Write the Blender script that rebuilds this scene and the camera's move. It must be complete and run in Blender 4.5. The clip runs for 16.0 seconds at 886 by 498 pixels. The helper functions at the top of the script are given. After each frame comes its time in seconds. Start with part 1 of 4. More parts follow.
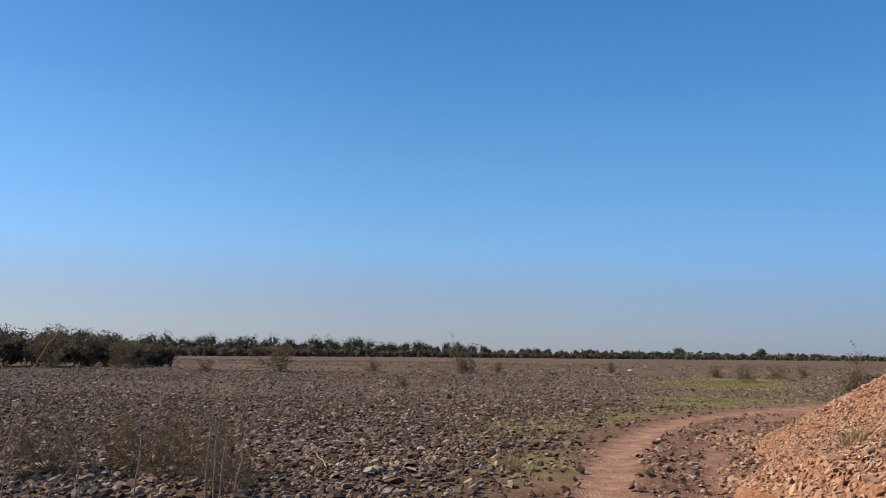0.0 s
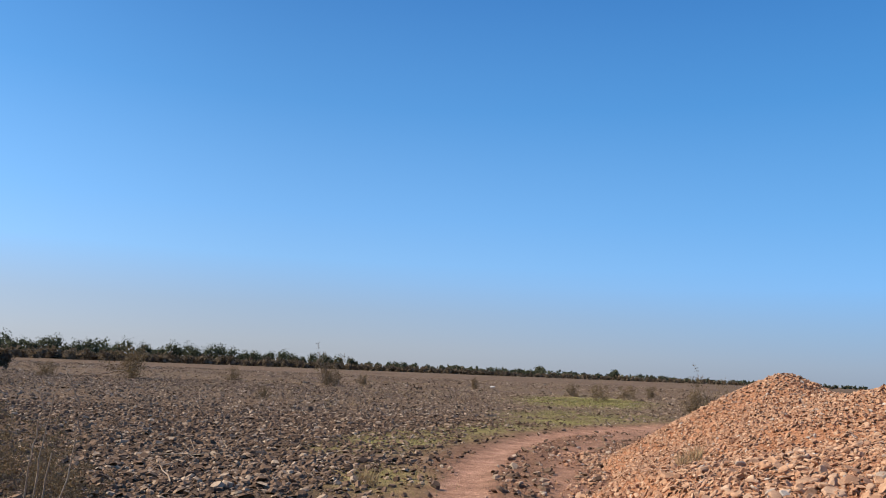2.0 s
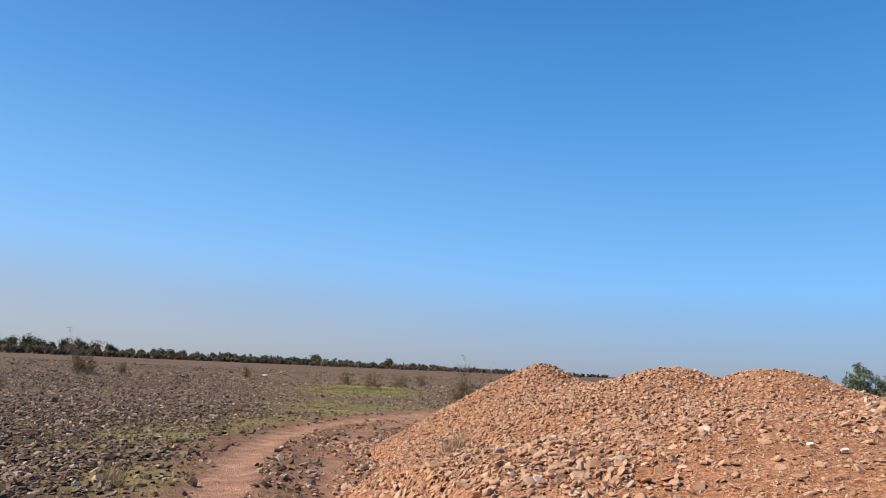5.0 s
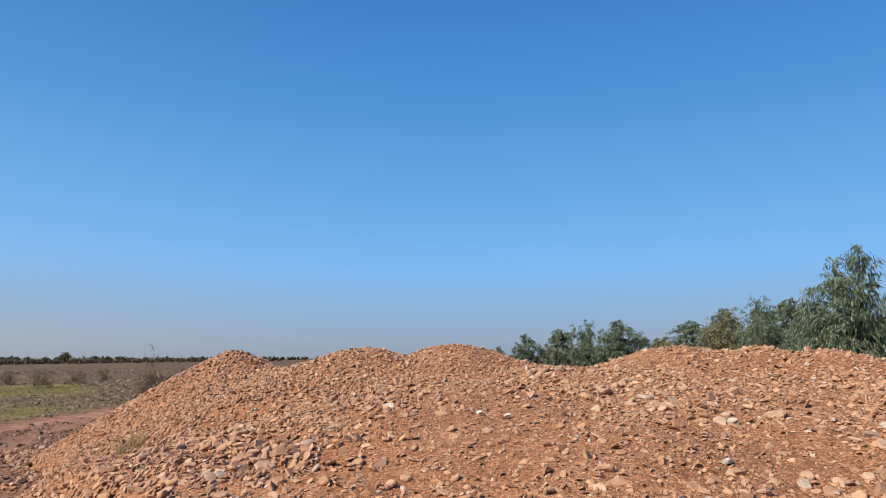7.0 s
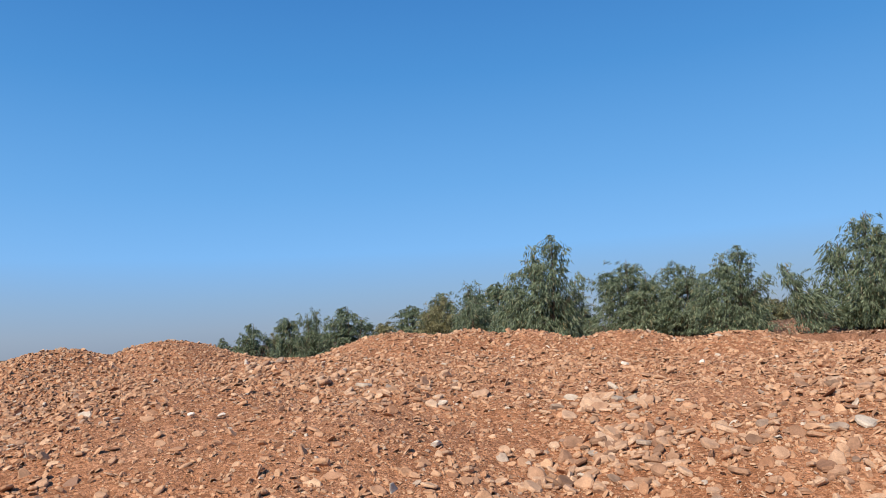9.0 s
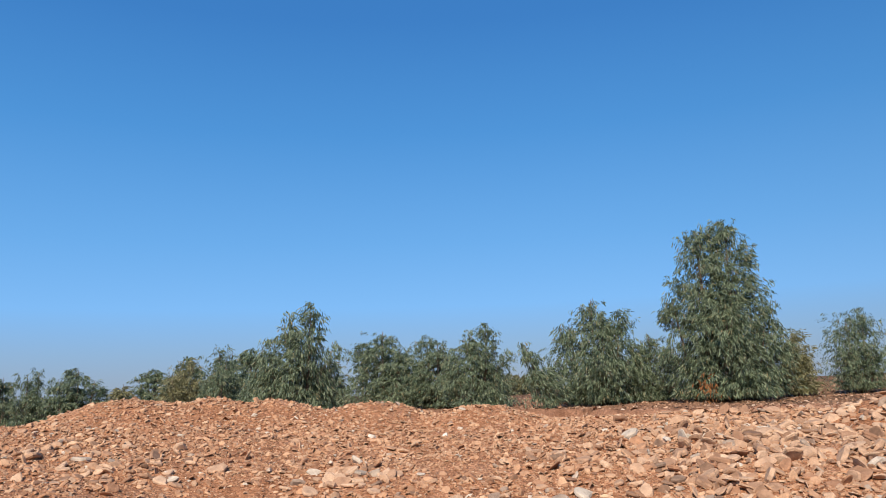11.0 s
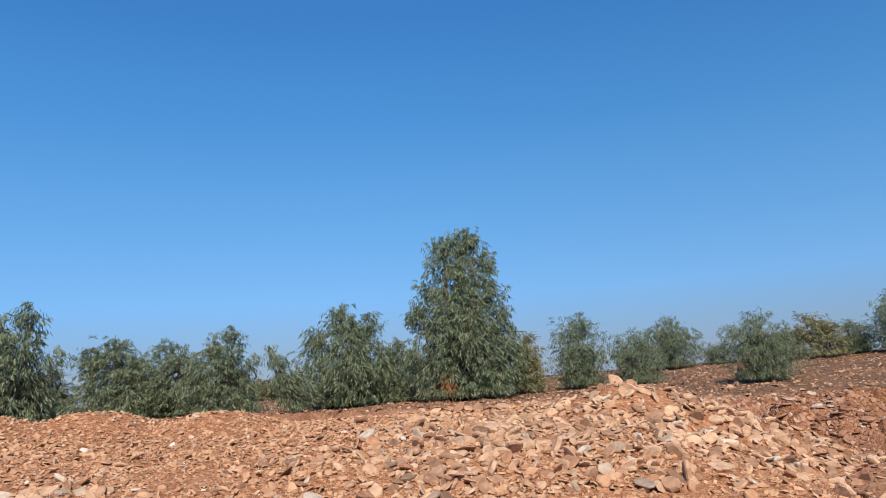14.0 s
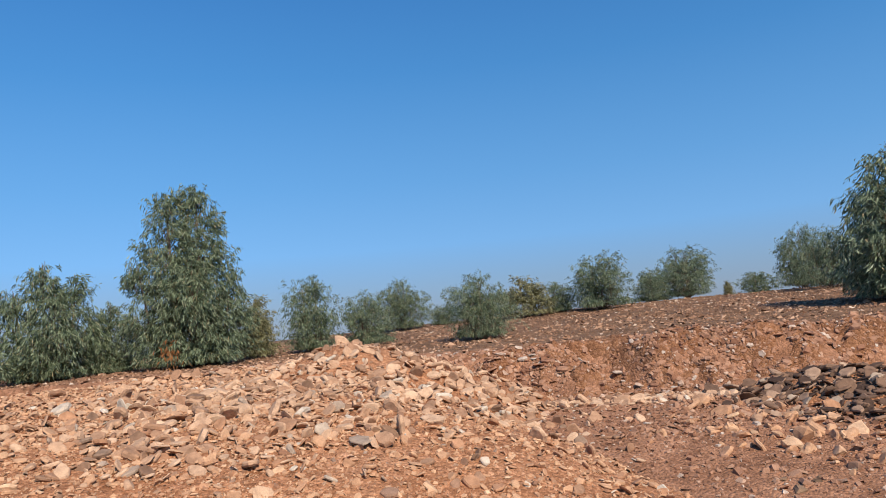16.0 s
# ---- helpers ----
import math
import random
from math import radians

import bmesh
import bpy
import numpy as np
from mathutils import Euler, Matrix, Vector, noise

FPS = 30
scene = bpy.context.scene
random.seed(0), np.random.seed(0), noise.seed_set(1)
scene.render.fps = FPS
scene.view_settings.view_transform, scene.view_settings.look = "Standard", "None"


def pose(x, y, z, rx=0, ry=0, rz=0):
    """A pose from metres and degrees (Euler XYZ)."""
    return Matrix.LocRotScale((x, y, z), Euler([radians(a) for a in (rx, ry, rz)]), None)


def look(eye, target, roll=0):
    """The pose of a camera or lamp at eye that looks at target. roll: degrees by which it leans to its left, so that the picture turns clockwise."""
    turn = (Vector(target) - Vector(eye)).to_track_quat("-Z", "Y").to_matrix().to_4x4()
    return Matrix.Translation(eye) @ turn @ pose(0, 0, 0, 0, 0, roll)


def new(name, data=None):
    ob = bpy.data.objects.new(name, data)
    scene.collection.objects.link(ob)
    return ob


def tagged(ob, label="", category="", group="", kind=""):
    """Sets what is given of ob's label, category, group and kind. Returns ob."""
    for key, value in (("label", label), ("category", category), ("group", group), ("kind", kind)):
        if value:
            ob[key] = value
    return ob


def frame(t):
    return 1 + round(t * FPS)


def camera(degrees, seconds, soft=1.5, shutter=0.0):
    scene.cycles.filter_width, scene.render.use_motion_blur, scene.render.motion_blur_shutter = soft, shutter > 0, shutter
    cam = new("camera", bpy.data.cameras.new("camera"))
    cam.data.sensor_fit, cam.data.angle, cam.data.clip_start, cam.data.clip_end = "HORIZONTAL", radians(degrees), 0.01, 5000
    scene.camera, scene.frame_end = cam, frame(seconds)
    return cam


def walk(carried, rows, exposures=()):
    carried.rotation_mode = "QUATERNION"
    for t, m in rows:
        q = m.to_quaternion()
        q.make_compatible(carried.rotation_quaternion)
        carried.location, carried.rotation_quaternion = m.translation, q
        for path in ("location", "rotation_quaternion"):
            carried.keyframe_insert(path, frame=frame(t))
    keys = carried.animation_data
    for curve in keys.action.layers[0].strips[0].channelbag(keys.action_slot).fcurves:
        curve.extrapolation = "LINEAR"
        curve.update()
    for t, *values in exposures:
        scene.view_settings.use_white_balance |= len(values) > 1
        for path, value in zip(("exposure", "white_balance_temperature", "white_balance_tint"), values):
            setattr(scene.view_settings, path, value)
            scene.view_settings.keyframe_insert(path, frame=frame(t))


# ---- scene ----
cam = camera(61.8, 16.0, soft=0.95)
PATH = [
    (0.0, -0.000, -0.001, 1.599, 98.06, -0.61, 9.58),
    (0.5, 0.016, -0.019, 1.608, 98.42, -0.36, 6.45),
    (1.0, 0.028, 0.011, 1.611, 98.72, -0.71, 3.41),
    (1.5, 0.038, 0.059, 1.611, 99.03, -1.82, 1.66),
    (2.0, 0.054, 0.097, 1.611, 99.30, -2.42, -0.59),
    (2.5, 0.079, 0.129, 1.612, 99.48, -2.58, -3.62),
    (3.0, 0.098, 0.144, 1.617, 99.46, -2.93, -5.84),
    (3.2, 0.109, 0.151, 1.622, 99.50, -2.92, -6.74),
    (5.3, 0.163, 0.378, 1.630, 98.95, -2.21, -21.41),
    (5.5, 0.208, 0.393, 1.640, 98.88, -1.76, -24.38),
    (6.0, 0.257, 0.409, 1.644, 98.79, -0.72, -31.03),
    (6.5, 0.293, 0.422, 1.645, 98.61, 0.10, -36.58),
    (7.0, 0.316, 0.427, 1.653, 98.30, 0.55, -40.25),
    (7.5, 0.347, 0.429, 1.666, 98.02, 1.28, -45.32),
    (8.0, 0.386, 0.432, 1.680, 97.64, 2.08, -50.23),
    (8.5, 0.422, 0.434, 1.690, 97.12, 2.87, -54.95),
    (9.0, 0.453, 0.431, 1.700, 96.62, 3.29, -60.93),
    (9.5, 0.472, 0.426, 1.712, 96.77, 3.18, -66.99),
    (9.7, 0.474, 0.421, 1.716, 97.55, 3.15, -69.33),
    (11.8, 0.586, 0.350, 1.706, 101.60, 1.91, -84.06),
    (12.0, 0.594, 0.332, 1.704, 101.60, 2.16, -85.35),
    (12.5, 0.629, 0.305, 1.703, 101.40, 2.87, -89.25),
    (13.0, 0.675, 0.281, 1.701, 101.04, 3.62, -93.57),
    (13.5, 0.711, 0.267, 1.693, 100.73, 3.60, -96.18),
    (14.0, 0.726, 0.242, 1.685, 100.45, 3.47, -97.95),
    (14.5, 0.743, 0.203, 1.675, 99.97, 3.62, -101.06),
    (15.0, 0.781, 0.162, 1.660, 99.12, 3.86, -106.00),
    (15.5, 0.823, 0.113, 1.648, 98.02, 4.32, -111.16),
    (16.0, 0.871, 0.044, 1.643, 96.25, 5.15, -117.82),
]
walk(cam, [(row[0], pose(*row[1:])) for row in PATH],
     [(0.0, -0.14), (0.5, -0.03), (1.0, 0.03), (3.0, 0.10), (5.5, 0.13), (6.1, -0.05), (7.0, -0.02), (9.5, 0.0), (12.5, 0.03), (14.5, 0.03), (16.0, 0.02)])

# ---- light ----
SUN_AZ, SUN_EL = radians(84), radians(41)      # azimuth to the left of +y
sun_way = Vector((-math.sin(SUN_AZ) * math.cos(SUN_EL), math.cos(SUN_AZ) * math.cos(SUN_EL), math.sin(SUN_EL)))
sun = new("sun", bpy.data.lights.new("sun", "SUN"))
sun.data.energy, sun.data.angle, sun.data.color = 5.8, radians(0.53), (1.0, 0.885, 0.73)
sun.matrix_world = look(sun_way * 60, (0, 0, 0))

world = bpy.data.worlds.new("sky")
scene.world = world
world.use_nodes = True
wn, wl = world.node_tree.nodes, world.node_tree.links
wn.clear()
sky = wn.new("ShaderNodeTexSky")
sky.sky_type, sky.sun_disc = "NISHITA", False
sky.sun_elevation, sky.sun_rotation = SUN_EL, -SUN_AZ
sky.altitude, sky.air_density, sky.dust_density, sky.ozone_density = 200, 1.0, 0.6, 2.0
# clear winter sky over a layer of dust haze: deep blue aloft, bright low down, grey at the horizon
coord = wn.new("ShaderNodeTexCoord")
split = wn.new("ShaderNodeSeparateXYZ")
wl.new(coord.outputs["Generated"], split.inputs[0])
AIR = [(0.0, (0.270, 0.350, 0.480)), (0.022, (0.285, 0.390, 0.550)), (0.060, (0.255, 0.435, 0.690)), (0.115, (0.200, 0.490, 0.930)),
       (0.20, (0.138, 0.415, 0.850)), (0.34, (0.070, 0.300, 0.710)), (0.47, (0.042, 0.215, 0.585)), (1.0, (0.020, 0.105, 0.360))]
# towards the sun the dust is thicker and paler
DUST = [(0.0, (0.400, 0.430, 0.490)), (0.03, (0.400, 0.455, 0.545)), (0.075, (0.345, 0.465, 0.640)), (0.14, (0.255, 0.520, 0.900)),
        (0.20, (0.195, 0.470, 0.900)), (0.34, (0.100, 0.335, 0.745)), (0.47, (0.060, 0.240, 0.610)), (1.0, (0.022, 0.110, 0.370))]
airs = []
for stops in (AIR, DUST):
    air = wn.new("ShaderNodeValToRGB")
    while len(air.color_ramp.elements) < 8:
        air.color_ramp.elements.new(0.5)
    for slot, (at, colour) in zip(air.color_ramp.elements, stops):
        slot.position, slot.color = at, (*colour, 1)
    wl.new(split.outputs["Z"], air.inputs[0])
    airs.append(air.outputs[0])
toward = wn.new("ShaderNodeVectorMath")
toward.operation = "DOT_PRODUCT"
toward.inputs[1].default_value = (-math.sin(radians(48)), math.cos(radians(48)), 0.0)
wl.new(coord.outputs["Generated"], toward.inputs[0])
side = wn.new("ShaderNodeMapRange")
side.interpolation_type = "SMOOTHSTEP"
side.inputs["From Min"].default_value, side.inputs["From Max"].default_value = -0.05, 1.0
wl.new(toward.outputs["Value"], side.inputs["Value"])
dusty = wn.new("ShaderNodeMix")
dusty.data_type = "RGBA"
wl.new(side.outputs[0], dusty.inputs["Factor"])
wl.new(airs[0], dusty.inputs["A"])
wl.new(airs[1], dusty.inputs["B"])
# brighter round the sun, a little deeper well away from it
def sky_side(az, low, high, a, b):
    d = wn.new("ShaderNodeVectorMath")
    d.operation = "DOT_PRODUCT"
    d.inputs[1].default_value = (-math.sin(radians(az)), math.cos(radians(az)), 0.0)
    wl.new(coord.outputs["Generated"], d.inputs[0])
    r = wn.new("ShaderNodeMapRange")
    r.interpolation_type = "SMOOTHSTEP"
    for key, value in (("From Min", low), ("From Max", high), ("To Min", a), ("To Max", b)):
        r.inputs[key].default_value = value
    wl.new(d.outputs["Value"], r.inputs["Value"])
    return r.outputs[0]


gain = wn.new("ShaderNodeMath")
gain.operation = "MULTIPLY"
wl.new(sky_side(84, 0.25, 1.0, 10.0, 13.0), gain.inputs[0])
wl.new(sky_side(-160, 0.30, 1.0, 1.0, 0.86), gain.inputs[1])
scaled = wn.new("ShaderNodeVectorMath")
scaled.operation = "SCALE"
wl.new(gain.outputs[0], scaled.inputs["Scale"])
wl.new(dusty.outputs["Result"], scaled.inputs[0])
mixed = wn.new("ShaderNodeMix")
mixed.data_type = "RGBA"
mixed.inputs["Factor"].default_value = 0.90
wl.new(sky.outputs[0], mixed.inputs["A"])
wl.new(scaled.outputs[0], mixed.inputs["B"])
back = wn.new("ShaderNodeBackground")
back.inputs["Strength"].default_value = 0.10
out = wn.new("ShaderNodeOutputWorld")
wl.new(mixed.outputs["Result"], back.inputs["Color"])
wl.new(back.outputs[0], out.inputs[0])


# ---- materials ----
def material(name, rough=0.9):
    m = bpy.data.materials.new(name)
    m.use_nodes = True
    n, l = m.node_tree.nodes, m.node_tree.links
    b = n["Principled BSDF"]
    b.inputs["Roughness"].default_value = rough
    b.inputs["Specular IOR Level"].default_value = 0.12
    return m, n, l, b


def noise_node(n, l, scale, detail=4, rough=0.6, vector=None):
    t = n.new("ShaderNodeTexNoise")
    t.inputs["Scale"].default_value, t.inputs["Detail"].default_value, t.inputs["Roughness"].default_value = scale, detail, rough
    if vector is not None:
        l.new(vector, t.inputs["Vector"])
    return t


def ramp_node(n, l, source, stops):
    r = n.new("ShaderNodeValToRGB")
    e = r.color_ramp.elements
    while len(e) < len(stops):
        e.new(0.5)
    for slot, (at, colour) in zip(e, stops):
        slot.position, slot.color = at, (*colour, 1)
    l.new(source, r.inputs[0])
    return r


def mix_node(n, l, factor, a, b, how="MIX"):
    x = n.new("ShaderNodeMix")
    x.data_type, x.blend_type = "RGBA", how
    for socket, value in ((x.inputs["Factor"], factor), (x.inputs["A"], a), (x.inputs["B"], b)):
        if isinstance(value, (int, float)):
            socket.default_value = value
        elif isinstance(value, tuple):
            socket.default_value = (*value, 1)
        else:
            l.new(value, socket)
    return x.outputs["Result"]


def bump_node(n, l, b, height, strength, distance):
    k = n.new("ShaderNodeBump")
    k.inputs["Strength"].default_value, k.inputs["Distance"].default_value = strength, distance
    l.new(height, k.inputs["Height"])
    l.new(k.outputs[0], b.inputs["Normal"])


def stone_material(name, stops, single=False):
    """Stones whose colour changes from piece to piece, with blotches, grain and dust."""
    m, n, l, b = material(name, 0.88)
    pick = n.new("ShaderNodeObjectInfo").outputs["Random"] if single else n.new("ShaderNodeNewGeometry").outputs["Random Per Island"]
    base = ramp_node(n, l, pick, stops).outputs[0]
    place = n.new("ShaderNodeNewGeometry").outputs["Position"]
    blotch = noise_node(n, l, 14, 3, 0.6, place)
    grain = noise_node(n, l, 130, 3, 0.7, place)
    shade = ramp_node(n, l, blotch.outputs[0], [(0.3, (0.72, 0.68, 0.66)), (0.7, (1.16, 1.12, 1.08))]).outputs[0]
    fine = ramp_node(n, l, grain.outputs[0], [(0.3, (0.8, 0.8, 0.8)), (0.7, (1.15, 1.15, 1.15))]).outputs[0]
    c = mix_node(n, l, 1.0, base, shade, "MULTIPLY")
    l.new(mix_node(n, l, 1.0, c, fine, "MULTIPLY"), b.inputs["Base Color"])
    bump_node(n, l, b, blotch.outputs[0], 0.5, 0.02)
    return m


TAN = [(0, (0.298, 0.154, 0.091)), (0.16, (0.470, 0.275, 0.163)), (0.45, (0.547, 0.344, 0.215)), (0.72, (0.413, 0.225, 0.131)), (0.88, (0.614, 0.420, 0.276)), (0.97, (0.250, 0.139, 0.091)), (0.992, (0.595, 0.518, 0.422))]
PALE = [(0, (0.284, 0.159, 0.099)), (0.2, (0.465, 0.300, 0.196)), (0.5, (0.588, 0.412, 0.284)), (0.78, (0.402, 0.245, 0.156)), (0.93, (0.216, 0.132, 0.088)), (0.995, (0.588, 0.515, 0.423))]
FIELD = [(0, (0.083, 0.054, 0.036)), (0.3, (0.176, 0.115, 0.075)), (0.55, (0.264, 0.176, 0.115)), (0.72, (0.130, 0.085, 0.056)), (0.84, (0.344, 0.244, 0.165)), (0.97, (0.455, 0.352, 0.250))]
DARK = [(0.0, (0.060, 0.039, 0.031)), (0.35, (0.110, 0.070, 0.051)), (0.6, (0.185, 0.116, 0.080)), (0.8, (0.260, 0.165, 0.114)), (0.93, (0.340, 0.232, 0.165)), (0.99, (0.42, 0.33, 0.25))]
HILL = [(0.0, (0.16, 0.088, 0.056)), (0.4, (0.27, 0.155, 0.098)), (0.7, (0.36, 0.215, 0.138)), (0.92, (0.50, 0.33, 0.225)), (0.99, (0.55, 0.46, 0.37))]
tan_joined, tan_single = stone_material("tan_stone", TAN), stone_material("tan_stone_piece", TAN, True)
pale_joined, pale_single = stone_material("pale_stone", PALE), stone_material("pale_stone_piece", PALE, True)
field_joined, field_single = stone_material("field_stone", FIELD), stone_material("field_stone_piece", FIELD, True)
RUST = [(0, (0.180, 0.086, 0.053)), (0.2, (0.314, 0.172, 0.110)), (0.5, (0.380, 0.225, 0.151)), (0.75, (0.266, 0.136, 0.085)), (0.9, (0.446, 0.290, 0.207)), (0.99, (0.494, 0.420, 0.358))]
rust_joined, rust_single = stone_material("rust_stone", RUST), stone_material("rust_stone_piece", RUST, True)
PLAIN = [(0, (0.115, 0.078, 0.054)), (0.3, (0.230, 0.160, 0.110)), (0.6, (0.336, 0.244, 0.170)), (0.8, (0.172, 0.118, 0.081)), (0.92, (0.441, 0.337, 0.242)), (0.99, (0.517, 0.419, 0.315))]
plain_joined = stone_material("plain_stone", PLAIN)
hill_joined = stone_material("hill_stone", HILL)
dark_joined, dark_single = stone_material("dark_stone", DARK), stone_material("dark_stone_piece", DARK, True)
white_single = stone_material("white_stone", [(0.0, (0.66, 0.58, 0.48)), (1.0, (0.72, 0.66, 0.58))], True)


def soil_material(name, depth=1.0):
    """Red clay with pebbles and crumbs; depth below 1: darker, freshly cut clay."""
    m, n, l, b = material(name, 0.95)
    place = n.new("ShaderNodeNewGeometry").outputs["Position"]
    big, mid, fine = noise_node(n, l, 0.9, 4, 0.6, place), noise_node(n, l, 9, 5, 0.7, place), noise_node(n, l, 60, 3, 0.7, place)
    c = ramp_node(n, l, big.outputs[0], [(0.3, (0.335 * depth, 0.151 * depth, 0.076 * depth)), (0.52, (0.405 * depth, 0.195 * depth, 0.103 * depth)), (0.72, (0.465 * depth, 0.244 * depth, 0.140 * depth))]).outputs[0]
    d = ramp_node(n, l, mid.outputs[0], [(0.3, (0.72, 0.68, 0.66)), (0.65, (1.12, 1.12, 1.1))]).outputs[0]
    grit = n.new("ShaderNodeTexVoronoi")
    grit.inputs["Scale"].default_value = 34
    l.new(place, grit.inputs["Vector"])
    cell = n.new("ShaderNodeSeparateColor")
    l.new(grit.outputs["Color"], cell.inputs[0])
    g = ramp_node(n, l, cell.outputs[0], [(0.0, (0.70, 0.66, 0.62)), (0.5, (0.98, 0.97, 0.95)), (0.85, (1.22, 1.24, 1.26)), (1.0, (1.4, 1.5, 1.6))]).outputs[0]
    c = mix_node(n, l, 1.0, c, d, "MULTIPLY")
    c = mix_node(n, l, 0.85, c, g, "MULTIPLY")
    sand = n.new("ShaderNodeTexVoronoi")
    sand.inputs["Scale"].default_value = 85
    l.new(place, sand.inputs["Vector"])
    speck = n.new("ShaderNodeSeparateColor")
    l.new(sand.outputs["Color"], speck.inputs[0])
    k = ramp_node(n, l, speck.outputs[1], [(0.0, (0.70, 0.66, 0.63)), (0.45, (1.0, 1.0, 1.0)), (0.8, (1.15, 1.17, 1.2)), (1.0, (1.45, 1.5, 1.6))]).outputs[0]
    l.new(mix_node(n, l, 0.75, c, k, "MULTIPLY"), b.inputs["Base Color"])
    height = fine.outputs[0]
    for source, weight in ((grit.outputs["Distance"], -0.7), (sand.outputs["Distance"], -0.35)):
        s = n.new("ShaderNodeMath")
        s.operation = "MULTIPLY_ADD"
        l.new(source, s.inputs[0])
        s.inputs[1].default_value = weight
        l.new(height, s.inputs[2])
        height = s.outputs[0]
    bump_node(n, l, b, height, 0.6, 0.045)
    return m


soil, clay = soil_material("red_soil"), soil_material("red_clay", 0.63)


def ground_material():
    """Brown stony ground; the track, the grass and the red earth lie where the sheet's attributes put them."""
    m, n, l, b = material("ground", 0.95)
    place = n.new("ShaderNodeNewGeometry").outputs["Position"]

    def zone(name):
        a = n.new("ShaderNodeAttribute")
        a.attribute_name = name
        return a.outputs["Fac"]

    big, mid, fine = noise_node(n, l, 0.12, 5, 0.65, place), noise_node(n, l, 2.2, 5, 0.7, place), noise_node(n, l, 24, 4, 0.7, place)
    brown = ramp_node(n, l, big.outputs[0], [(0.32, (0.096, 0.060, 0.037)), (0.5, (0.133, 0.085, 0.052)), (0.68, (0.172, 0.111, 0.068))]).outputs[0]
    spots = ramp_node(n, l, mid.outputs[0], [(0.3, (0.65, 0.63, 0.6)), (0.7, (1.2, 1.18, 1.15))]).outputs[0]
    crumbs = ramp_node(n, l, fine.outputs[0], [(0.3, (0.7, 0.7, 0.7)), (0.7, (1.2, 1.2, 1.2))]).outputs[0]
    dry = ramp_node(n, l, mid.outputs[0], [(0.3, (0.140, 0.092, 0.057)), (0.7, (0.205, 0.139, 0.087))]).outputs[0]
    c = mix_node(n, l, zone("dry"), brown, dry)
    red = ramp_node(n, l, mid.outputs[0], [(0.3, (0.295, 0.142, 0.082)), (0.7, (0.362, 0.192, 0.117))]).outputs[0]
    c = mix_node(n, l, zone("red"), c, red)
    green = ramp_node(n, l, mid.outputs[0], [(0.35, (0.255, 0.198, 0.078)), (0.6, (0.335, 0.285, 0.098))]).outputs[0]
    c = mix_node(n, l, zone("green"), c, green)
    track = ramp_node(n, l, mid.outputs[0], [(0.3, (0.39, 0.205, 0.130)), (0.7, (0.475, 0.268, 0.174))]).outputs[0]
    c = mix_node(n, l, zone("track"), c, track)
    c = mix_node(n, l, 1.0, c, spots, "MULTIPLY")
    c = mix_node(n, l, 0.8, c, crumbs, "MULTIPLY")
    grit = n.new("ShaderNodeTexVoronoi")
    grit.inputs["Scale"].default_value = 45
    l.new(place, grit.inputs["Vector"])
    cell = n.new("ShaderNodeSeparateColor")
    l.new(grit.outputs["Color"], cell.inputs[0])
    g = ramp_node(n, l, cell.outputs[0], [(0.0, (0.70, 0.68, 0.66)), (0.5, (1.02, 1.02, 1.02)), (0.85, (1.25, 1.27, 1.29)), (1.0, (1.5, 1.55, 1.6))]).outputs[0]
    l.new(mix_node(n, l, 0.7, c, g, "MULTIPLY"), b.inputs["Base Color"])
    s = n.new("ShaderNodeMath")
    s.operation = "MULTIPLY_ADD"
    l.new(grit.outputs["Distance"], s.inputs[0])
    s.inputs[1].default_value = -0.6
    l.new(fine.outputs[0], s.inputs[2])
    bump_node(n, l, b, s.outputs[0], 0.65, 0.042)
    return m


ground_look = ground_material()


def leaf_material(name, dark, light, through_light=0.25, sheen=0.08, old=None):
    m, n, l, b = material(name, 0.45 if sheen > 0.2 else 0.8)
    b.inputs["Specular IOR Level"].default_value = sheen
    pick = n.new("ShaderNodeNewGeometry").outputs["Random Per Island"]
    c = ramp_node(n, l, pick, [(0.0, dark), (0.6, tuple(0.5 * (p + q) for p, q in zip(dark, light))), (0.93, light), (1.0, old or light)]).outputs[0]
    l.new(c, b.inputs["Base Color"])
    t = n.new("ShaderNodeBsdfTranslucent")
    l.new(c, t.inputs["Color"])
    x = n.new("ShaderNodeMixShader")
    x.inputs[0].default_value = through_light
    l.new(b.outputs[0], x.inputs[1])
    l.new(t.outputs[0], x.inputs[2])
    l.new(x.outputs[0], n["Material Output"].inputs["Surface"])
    return m


gum_leaf = leaf_material("gum_leaf", (0.047, 0.072, 0.036), (0.290, 0.352, 0.218), 0.30, 0.38, (0.33, 0.25, 0.13))
gum_leaf_brown = leaf_material("gum_leaf_olive", (0.085, 0.085, 0.034), (0.350, 0.325, 0.165), 0.2, 0.4)
# far trees' leaf colours are lightened, partly to stand in for distance haze
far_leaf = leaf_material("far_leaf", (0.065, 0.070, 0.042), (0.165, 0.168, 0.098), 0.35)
far_scrub = leaf_material("far_scrub", (0.110, 0.082, 0.054), (0.240, 0.180, 0.116), 0.3)
shrub_leaf = leaf_material("shrub_leaf", (0.135, 0.092, 0.048), (0.270, 0.195, 0.105), 0.2)
grass_leaf = leaf_material("grass_blade", (0.15, 0.15, 0.05), (0.30, 0.26, 0.11), 0.2)
dead_leaf = leaf_material("dead_leaf", (0.20, 0.085, 0.035), (0.36, 0.17, 0.07), 0.25)
straw = leaf_material("straw", (0.30, 0.21, 0.11), (0.45, 0.33, 0.18), 0.15)


